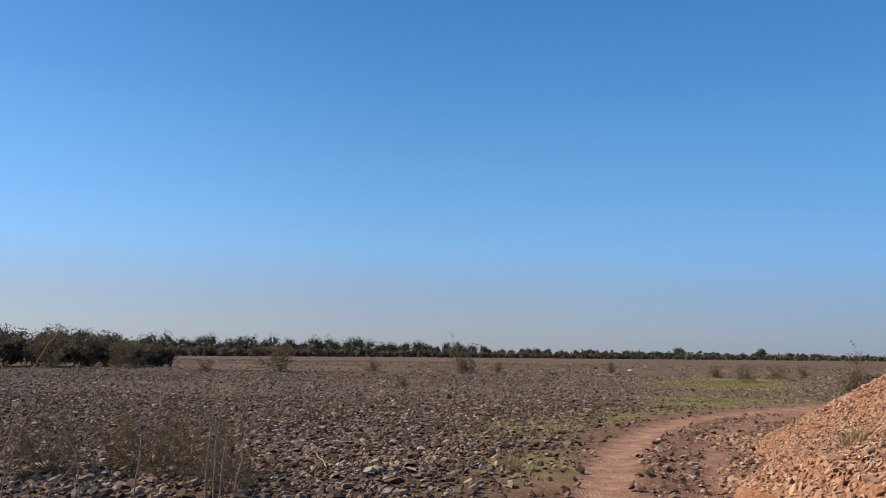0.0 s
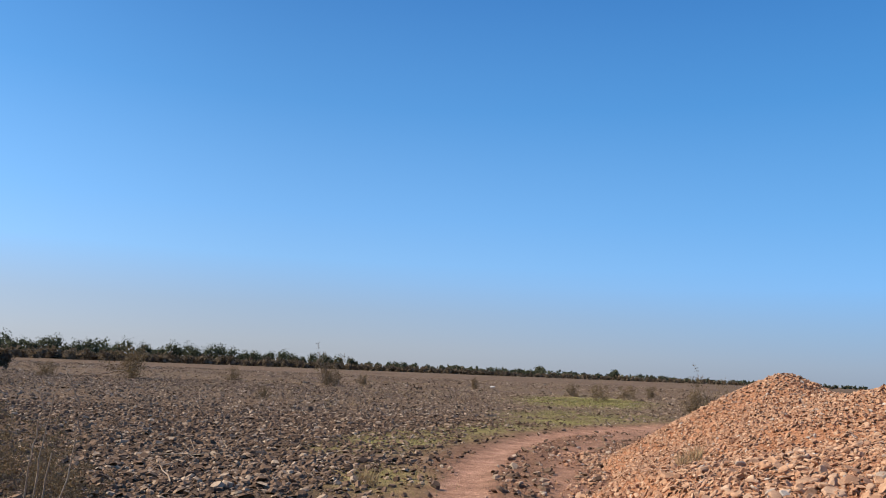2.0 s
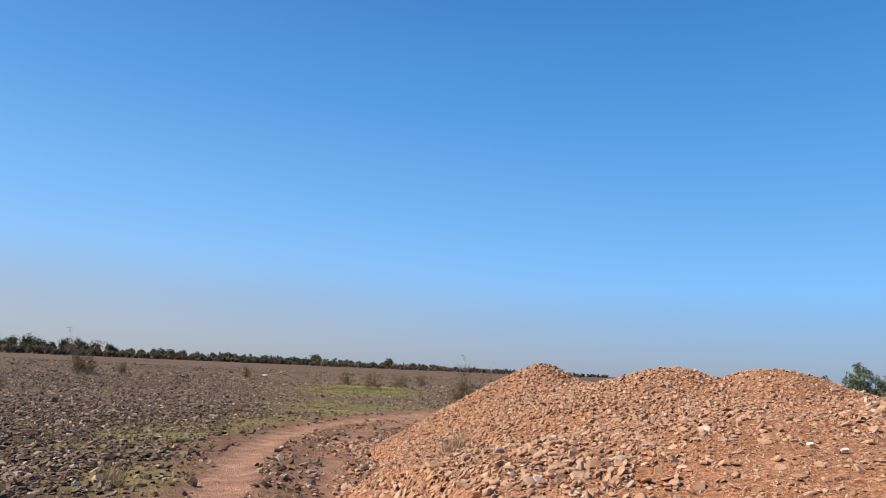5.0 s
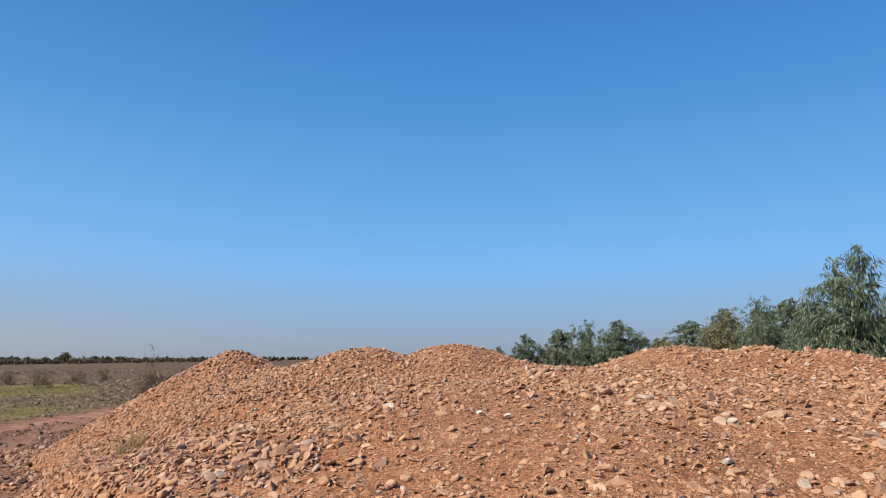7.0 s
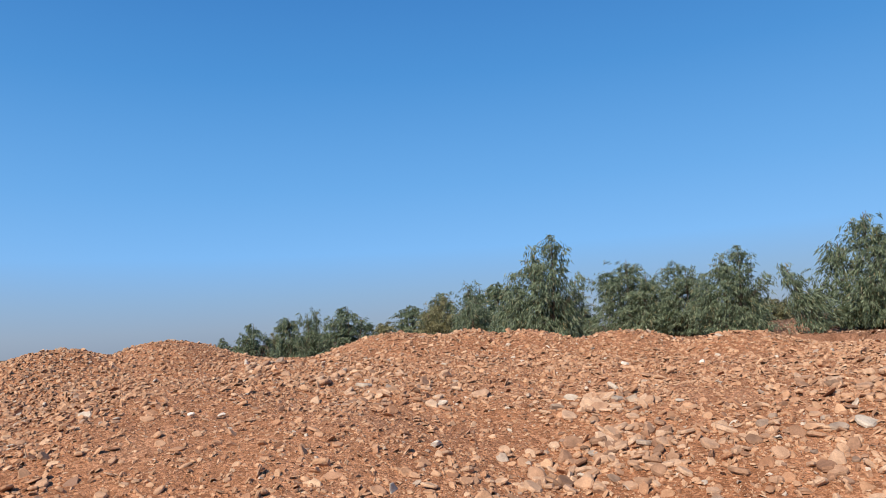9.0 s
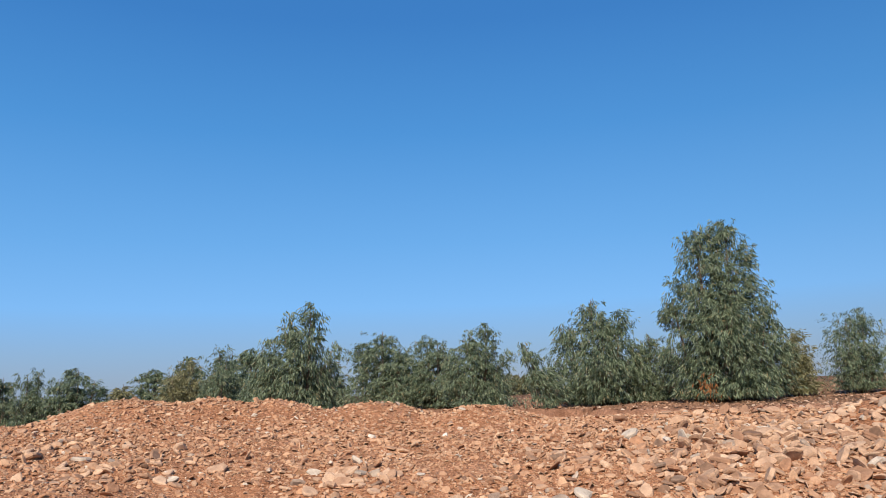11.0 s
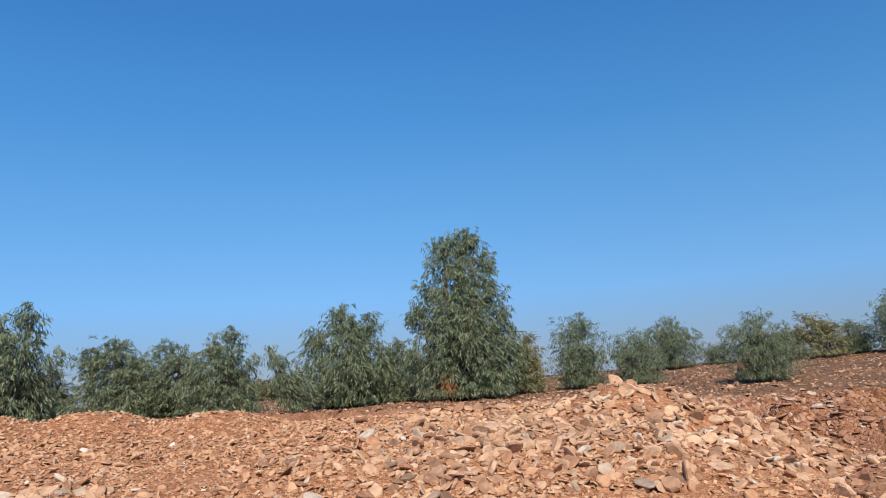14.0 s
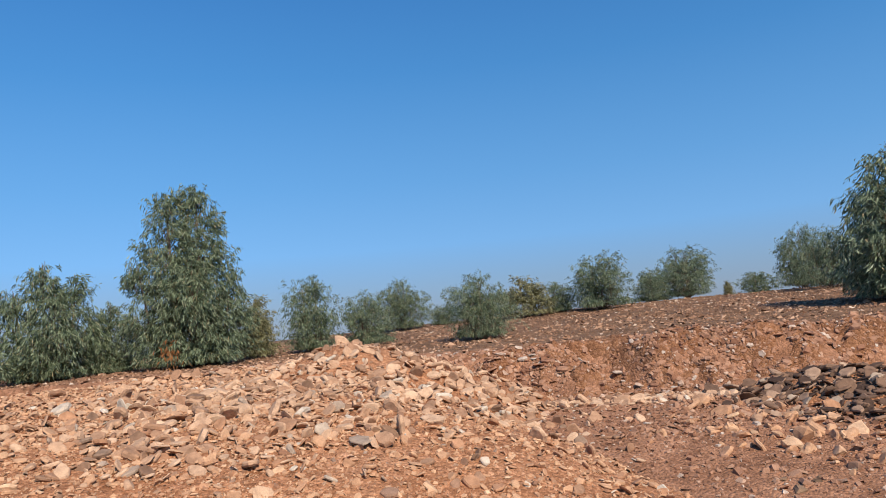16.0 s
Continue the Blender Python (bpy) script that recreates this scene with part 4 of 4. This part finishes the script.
# patches of bare earth on the flank: x, y, radius
BARE = [(5.0, 12.3, 0.75), (4.8, 9.0, 0.6), (4.6, 7.6, 0.6), (4.5, 4.9, 0.9), (4.7, 3.4, 0.5), (5.7, 2.9, 0.4), (7.1, 1.4, 0.4)]


def stone_share(x, y):
    """Where the pile is stony (1) and where bare earth shows (0)."""
    patch = step(-0.3, 0.4, rough(x, y, 1.5))
    skirt = step(9.5, 7.5, np.hypot((x - 3.8), (y - 10.9) * 0.7) * 2.6)
    right = step(3, -2, y) * 0.35
    bare = 1.0
    for bx, by, br in BARE:
        bare = bare * (1 - 0.55 * np.exp(-(((x - bx + 0.3 * rough(x, y, 0.8)) / br) ** 2 + ((y - by) / br) ** 2)))
    return np.clip(0.60 + 0.40 * patch + skirt + right, 0, 1) * bare * on_pile(x, y)


back_side = lambda x, y: step(1.9, 2.8, x - (10.2 - 4.2 * step(2, 12.5, y)))
x, y = scatter(rng, 200000, (2.0, 12.6, -5.0, 16.5), lambda x, y: 0.9 * stone_share(x, y) * step(12.8, 11.2, x) * (1 - 0.95 * back_side(x, y)))
size = np.clip(np.exp(rng.normal(-3.50, 0.40, len(x))), 0.018, 0.08)
mids = rng.random(len(x)) < 0.075 + 0.12 * step(-0.1, 0.4, rough(x, y, 0.9))
size = np.where(mids, np.clip(np.exp(rng.normal(-2.90, 0.32, len(x))), 0.042, 0.125), size)
even = rng.random(len(x)) < np.maximum(0.62 * step(3.7, 2.0, np.hypot(x - 3.7, (y - 10.6) * 0.75)), 0.45 * step(4.3, 3.2, x) * step(4.6, 6.2, y))
size = np.where(even, np.clip(np.exp(rng.normal(-2.88, 0.27, len(x))), 0.04, 0.11), size)
size = size * (1 + 0.12 * step(-3.2, -0.8, x - (10.2 - 4.2 * step(2, 12.5, y)))) * np.where(y > 8.5, 0.92, 1.0)
size = np.where(y > 8.5, np.minimum(size, 0.062 + 0.035 * rng.random(len(x))), size)
turn = turns(rng, x, y, pile_height, np.where(even, 0.62, 0.48)[:, None])
z = pile_height(x, y) + size * 0.05
order = np.argsort(np.hypot(x, y))
near = np.zeros(len(x), bool)
near[[i for i in order if size[i] > 0.092][:300]] = True
z = z + size * rng.uniform(-0.08, 0.20, len(x)) + even * size * 0.1
d = np.hypot(x, y)
coarse = np.flatnonzero((size > 0.075) & (d < 7.0) & ~near)
middle = np.flatnonzero((size > 0.058) & ((size <= 0.075) | (d >= 7.0)) & (d < 10.5) & ~near)
broken = np.flatnonzero((size > 0.042) & ((size <= 0.058) | (d >= 10.5)) & ~near)
chips = np.flatnonzero((size <= 0.042) & ~near)
for name, kit, s in (("coarse_rubble", PLATES + THIN_PLATES, coarse), ("rubble", FLAT_BLOCKS + FLAKES, middle), ("gravel", FIELD_BLOCKS + BLOCKS[:4], broken), ("fine_rubble", TINY, chips)):
    under(name, joined_stones(name, rng, kit, x[s], y[s], z[s], size[s], turn[s], tan_joined), pile, in_world=True)["kind"] = "stuff"
# finer splinters between them
gx, gy = scatter(rng, 66000, (2.6, 8.6, -1.5, 9.0), lambda x, y: 0.9 * on_pile(x, y) * (0.4 + 0.6 * step(-0.3, 0.3, rough(x + 30, y, 0.8))))
gs = np.clip(np.exp(rng.normal(-3.75, 0.35, len(gx))), 0.014, 0.06)
under("grit", joined_stones("grit", rng, TINY, gx, gy, pile_height(gx, gy) + gs * 0.08, gs, turns(rng, gx, gy, pile_height, 0.5), tan_joined), pile, in_world=True)["kind"] = "stuff"
# pockets of larger pale cobbles
CLUSTERS = [(6.6, 2.3, 0.42, 40), (5.8, 2.0, 0.45, 42), (5.3, 2.1, 0.40, 34), (5.4, 1.55, 0.40, 22), (5.9, 1.25, 0.45, 16), (7.4, 0.55, 0.45, 30), (6.1, 0.8, 0.6, 16),
            (5.4, 0.5, 0.5, 14), (6.6, -0.5, 0.7, 50), (6.6, 4.4, 0.7, 40), (7.2, 5.6, 0.6, 26), (3.0, 6.3, 0.5, 26), (3.6, 8.0, 0.9, 60), (7.6, 7.0, 0.7, 34), (4.9, 2.6, 0.4, 10)]
cx = np.concatenate([rng.normal(a, r * 0.52, n * 3 // 2) for a, b, r, n in CLUSTERS])
cy = np.concatenate([rng.normal(b, r * 0.52, n * 3 // 2) for a, b, r, n in CLUSTERS])
cs = np.clip(np.exp(rng.normal(-2.40, 0.30, len(cx))), 0.05, 0.16) * np.where(cy > 8, 0.75, 1.0)
ct = turns(rng, cx, cy, pile_height, 0.35)
under("cobble_cover", joined_stones("cobble_cover", rng, PLATES + FINE_LUMPS[:4], cx, cy, pile_height(cx, cy) + cs * 0.12, cs, ct, pale_joined), pile, in_world=True)["kind"] = "stuff"
tan_meshes = [mesh_from("stone", p, f, tan_single) for p, f in PLATES + THIN_PLATES]
s = np.flatnonzero(near)
single_stones(rng, tan_meshes, x[s], y[s], z[s], size[s], turn[s], pile)
white_meshes = [mesh_from("stone", p, f, white_single) for p, f in FINE_LUMPS]
for wx, wy, ws in [(7.64, 7.35, 0.17), (5.17, 5.26, 0.10), (5.05, 5.5, 0.10), (5.21, 3.19, 0.15), (8.6, 2.7, 0.14), (8.7, 1.9, 0.12), (8.11, -0.37, 0.13), (8.04, -0.03, 0.12)]:
    w = np.array([wx]), np.array([wy])
    single_stones(rng, white_meshes, *w, pile_height(*w) + 0.03, np.array([ws * 0.8]), turns(rng, *w, pile_height, 0.1), pile, "stone", "pale whitish stone")

# ---- heap of pale slabs at the ridge's end ----
slabs = thing("slab_heap", (9.15, -3.4, 0.6), "heap of pale flat slabs on red earth", "stone heap")
build_mound("earth", cobble_heap_height, (6.5, 11.6, -7.0, -0.2), 0.085, soil, slabs)
rng = np.random.default_rng(72)
lift = lambda x, y: np.maximum(np.maximum(cobble_heap_height(x, y), pile_height(x, y)), ground_height(x, y))
x, y = scatter(rng, 6800, (5.2, 11.0, -6.0, 1.4), lambda x, y: np.clip(np.exp(-(((x - 8.0) / 1.6) ** 2 + ((y + 2.1) / 1.7) ** 2)) * 1.3 + np.exp(-(((x - 8.1) / 0.8) ** 2 + ((y + 4.1) / 0.9) ** 2)), 0, 1) * step(-6.0, -4.6, y) * step(0.9, -0.7, y))
size = np.clip(np.exp(rng.normal(-2.45, 0.36, len(x))), 0.045, 0.175)
turn = turns(rng, x, y, lift, 0.58)
z = lift(x, y) + size * rng.uniform(-0.02, 0.30, len(x))
order = np.argsort(-size)
one, rest = order[:300], order[300:]
pale_meshes = [mesh_from("slab", p, f, pale_single) for p, f in PLATES + THIN_PLATES]
single_stones(rng, pale_meshes, x[one], y[one], z[one], size[one], turn[one], slabs, "slab")
under("rubble", joined_stones("rubble", rng, PLATES + THIN_PLATES, x[rest], y[rest], z[rest], size[rest], turn[rest], pale_joined), slabs, in_world=True)["kind"] = "stuff"

# ---- heap of dark rocks below the bank ----
rocks = thing("rock_heap", (5.75, -7.25, 0.4), "heap of dark brown rocks below the bank", "stone heap")
build_mound("earth", dark_heap_height, (2.6, 9.0, -9.9, -4.6), 0.085, soil, rocks)
rng = np.random.default_rng(73)
lift = lambda x, y: np.maximum(dark_heap_height(x, y), ground_height(x, y))
x, y = scatter(rng, 6500, (3.4, 8.0, -9.2, -5.0), lambda x, y: np.clip(np.exp(-((((x - 5.45) / 1.6) ** 2 + ((y + 6.9) / 0.90) ** 2) ** 2)) * 1.2, 0, 1) * step(9.6, 9.0, beyond(x, y)))
size = np.clip(np.exp(rng.normal(-2.52, 0.42, len(x))), 0.04, 0.18)
turn = turns(rng, x, y, lift, 0.42)
z = lift(x, y) + size * rng.uniform(-0.15, 0.45, len(x))
order = np.argsort(-size)
one, rest = order[:220], order[220:]
dark_meshes = [mesh_from("rock", p, f, dark_single) for p, f in THIN_PLATES + PLATES[:5]]
single_stones(rng, dark_meshes, x[one], y[one], z[one], size[one], turn[one], rocks, "rock")
under("rubble", joined_stones("rubble", rng, THIN_PLATES + FLAKES + PLATES[:4], x[rest], y[rest], z[rest], size[rest], turn[rest], dark_joined), rocks, in_world=True)["kind"] = "stuff"


# ---- stones over the ground ----
def strew(name, label, seed, count, box, keep, mean, spread, top, kit, looks, singles=0, single_look=None, lean=0.3, smooth=False, height=ground_height, level=False):
    rng = np.random.default_rng(seed)
    x, y = scatter(rng, count, box, keep)
    size = np.clip(np.exp(rng.normal(math.log(mean), spread, len(x))), 0.3 * mean, top)
    turn = turns(rng, x, y, (lambda x, y: 0 * x) if level else height, lean)
    z = height(x, y) + size * 0.08
    order = np.argsort(np.hypot(x, y))
    one, rest = order[:singles], order[singles:]
    ob = tagged(new(name, joined_stones(name, rng, kit, x[rest], y[rest], z[rest], size[rest], turn[rest], looks, smooth)), label, "stones", kind="stuff")
    if singles:
        meshes = [mesh_from("stone", p, f, single_look) for p, f in FINE_SLABS + FINE_LUMPS]
        single_stones(rng, meshes, x[one], y[one], z[one], size[one], turn[one], ground)
    return ob


def sector(x, y):
    """The open plain that lies ahead and to the left."""
    a = np.degrees(np.arctan2(-x, y))
    return (a > -32) & (a < 50)


def clear(x, y):
    """Fewer stones on the track, in the grass and none under the pile."""
    d = np.hypot(x, y)
    t = np.where(d < 70, ruts(x, y), 0)
    g = greenness(x, y)
    return np.clip(1 - 1.15 * t, 0, 1) * (1 - 0.93 * g) * (pile_height(x, y) < ground_height(x, y) + 0.02)


def field_keep(x, y):
    d = np.hypot(x, y)
    return sector(x, y) * clear(x, y) * (d > 6.5) * (0.45 + 0.55 * step(-0.5, 0.2, rough(x, y, 4.0))) * (0.12 + 0.88 * step(0.3, -1.5, off_track(x, y) + 1.6))


strew("field_stones", "grey-brown cobbles strewn over the plain", 80, 56000, (-13, 9, 6, 14.5), lambda x, y: field_keep(x, y) * (np.hypot(x, y) < 14), 0.072, 0.42, 0.20, HALF_COBBLES, field_joined, 300, field_single, 0.40)
strew("field_stones", "grey-brown cobbles strewn over the plain", 81, 68000, (-22, 12, 9, 26), lambda x, y: field_keep(x, y) * (np.hypot(x, y) > 13.5), 0.088, 0.40, 0.22, FIELD_BLOCKS, field_joined, lean=0.35)
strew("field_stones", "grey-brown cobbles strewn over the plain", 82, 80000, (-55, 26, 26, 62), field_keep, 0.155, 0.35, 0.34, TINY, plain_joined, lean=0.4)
strew("track_stones", "grey-brown stones between the ruts and along the pile", 86, 34000, (0.2, 9.0, 7.5, 28),
      lambda x, y: (pile_height(x, y) < ground_height(x, y) + 0.02) * np.clip(1 - 1.3 * ruts(x, y), 0, 1) * (np.exp(-((off_track(x, y) / 0.5) ** 2)) * 0.9 + step(0.9, 1.6, off_track(x, y))) * (0.35 + 0.65 * step(-0.3, 0.3, rough(x, y, 1.5))),
      0.052, 0.45, 0.13, TINY + COBBLES[:8], hill_joined, lean=0.25)
strew("near_stones", "scattered brown stones beside the track", 95, 16000, (-14, 4.5, -12, 8),
      lambda x, y: clear(x, y) * (np.hypot(x, y) < 9) * (0.2 + 0.8 * step(-0.3, 0.4, rough(x, y, 2.2))) * (0.35 + 0.65 * step(0.5, 2.0, np.abs(off_track(x, y)))), 0.075, 0.45, 0.2, FIELD_BLOCKS, field_joined, lean=0.4)
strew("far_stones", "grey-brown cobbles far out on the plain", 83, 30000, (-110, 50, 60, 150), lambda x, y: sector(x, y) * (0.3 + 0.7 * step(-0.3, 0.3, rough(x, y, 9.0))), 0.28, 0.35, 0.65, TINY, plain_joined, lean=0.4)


def slope_keep(x, y):
    q = beyond(x, y)
    return (q > 3.0) * (q < 10.6) * (y < -0.8) * (np.maximum(np.maximum(pile_height(x, y), cobble_heap_height(x, y)), dark_heap_height(x, y)) < ground_height(x, y) + 0.02) * (0.30 + 0.7 * step(-0.2, 0.4, rough(x, y, 1.2)))


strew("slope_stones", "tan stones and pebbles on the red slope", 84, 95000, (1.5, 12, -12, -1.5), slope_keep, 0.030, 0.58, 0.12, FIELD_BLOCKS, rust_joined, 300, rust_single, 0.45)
strew("bank_foot_stones", "band of pale slabs along the foot of the bank", 87, 8000, (5.0, 10.5, -9.0, -3.4),
      lambda x, y: np.exp(-(((beyond(x, y) - 9.15 + 0.3 * rough(x, y, 1.5)) / 0.30) ** 2)) * step(-8.2, -5.5, y), 0.085, 0.38, 0.17, PLATES + COBBLES[:3], pale_joined, lean=0.4)
strew("scree_stones", "loose tan stones spilled along the foot of the pile", 88, 34000, (0.8, 5.0, -4, 18),
      lambda x, y: np.exp(-(((x - 2.25 - 1.15 * step(8.5, 13.5, y)) / 0.55) ** 2)) * (0.4 + 0.6 * step(-0.3, 0.3, rough(x, y, 0.8))) * step(17, 15, y), 0.062, 0.4, 0.14, FLAT_BLOCKS, tan_joined, lean=0.4)
bank = thing("cut_bank", (9.0, -6.5, 0.9), "rough red earth face of the cut bank", "bank", kind="structure")
build_mound("earth", bank_height, (3.0, 13.5, -12.5, -3.9), 0.036, clay, bank)
bank_top = lambda x, y: np.maximum(bank_height(x, y), ground_height(x, y))
strew("bank_stones", "tan stones sticking out of the cut bank", 89, 110000, (4.5, 13, -12, -2.5),
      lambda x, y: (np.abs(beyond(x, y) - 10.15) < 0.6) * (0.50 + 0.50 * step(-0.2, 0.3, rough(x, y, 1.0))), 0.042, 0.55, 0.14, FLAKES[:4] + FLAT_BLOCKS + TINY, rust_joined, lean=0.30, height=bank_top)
strew("bank_slabs", "brown flat slabs bedded level in the cut bank", 96, 9000, (4.5, 12.5, -12, -4.2),
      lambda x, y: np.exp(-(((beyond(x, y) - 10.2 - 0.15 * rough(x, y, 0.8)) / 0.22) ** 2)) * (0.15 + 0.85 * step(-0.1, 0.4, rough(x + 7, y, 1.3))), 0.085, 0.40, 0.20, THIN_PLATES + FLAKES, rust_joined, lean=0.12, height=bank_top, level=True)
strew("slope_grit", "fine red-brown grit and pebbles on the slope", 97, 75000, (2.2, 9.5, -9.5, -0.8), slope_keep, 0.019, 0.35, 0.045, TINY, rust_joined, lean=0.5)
strew("hill_stones", "brown flat stones on the planted hill", 85, 125000, (3, 34, -32, 6),
      lambda x, y: (beyond(x, y) > 10.3) * (0.55 + 0.45 * step(-0.3, 0.3, rough(x, y, 2.5))) * step(36, 12, np.hypot(x, y)), 0.064, 0.5, 0.18, TINY, hill_joined, lean=0.3)
strew("loose_rocks", "loose tan rocks lying below the dark heap", 94, 420, (3.2, 7.0, -6.6, -4.2),
      lambda x, y: np.exp(-(((x - 5.0) / 1.0) ** 2 + ((y + 5.35) / 0.65) ** 2)), 0.12, 0.4, 0.26, FINE_LUMPS + PLATES[:4], tan_joined, lean=0.5)
boulder = mesh_from("boulder", *FINE_LUMPS[2], white_single, True)
w = tagged(new("boulder", boulder), "large whitish boulder lying on the plain", "boulder")
w.location, w.scale = (5.93, 76.8, 0.12), (0.75, 0.6, 0.6)


# ---- grass and stalks ----
def build_grass(name, label, seed, count, box, keep, length, looks):
    rng = np.random.default_rng(seed)
    x, y = scatter(rng, count, box, keep)
    n = len(x)
    at = np.stack([x, y, ground_height(x, y) - 0.01], 1)
    way = rng.normal(size=(n, 3)) * np.array([0.45, 0.45, 0.1]) + np.array([0, 0, 1.0])
    v, f = blades(rng, at, way, length * rng.uniform(0.5, 1.4, n), length * 0.10 * rng.uniform(0.7, 1.4, n))
    return tagged(new(name, mesh_from(name, v, f, looks)), label, "grass", kind="stuff")


build_grass("verge_grass", "short yellow-green grass beside the track", 91, 60000, (-4, 8, 8, 32), lambda x, y: greenness(x, y) ** 1.5 * 0.9, 0.07, grass_leaf)
build_grass("meadow_grass", "patch of short green grass on the plain", 92, 45000, (2, 19, 30, 54), lambda x, y: greenness(x, y) ** 1.5, 0.10, grass_leaf)
build_grass("dry_grass", "thin dry grass between the field stones", 93, 30000, (-60, 30, 30, 90), lambda x, y: sector(x, y) * step(-0.2, 0.4, rough(x, y, 6.0)) * 0.8, 0.16, straw)
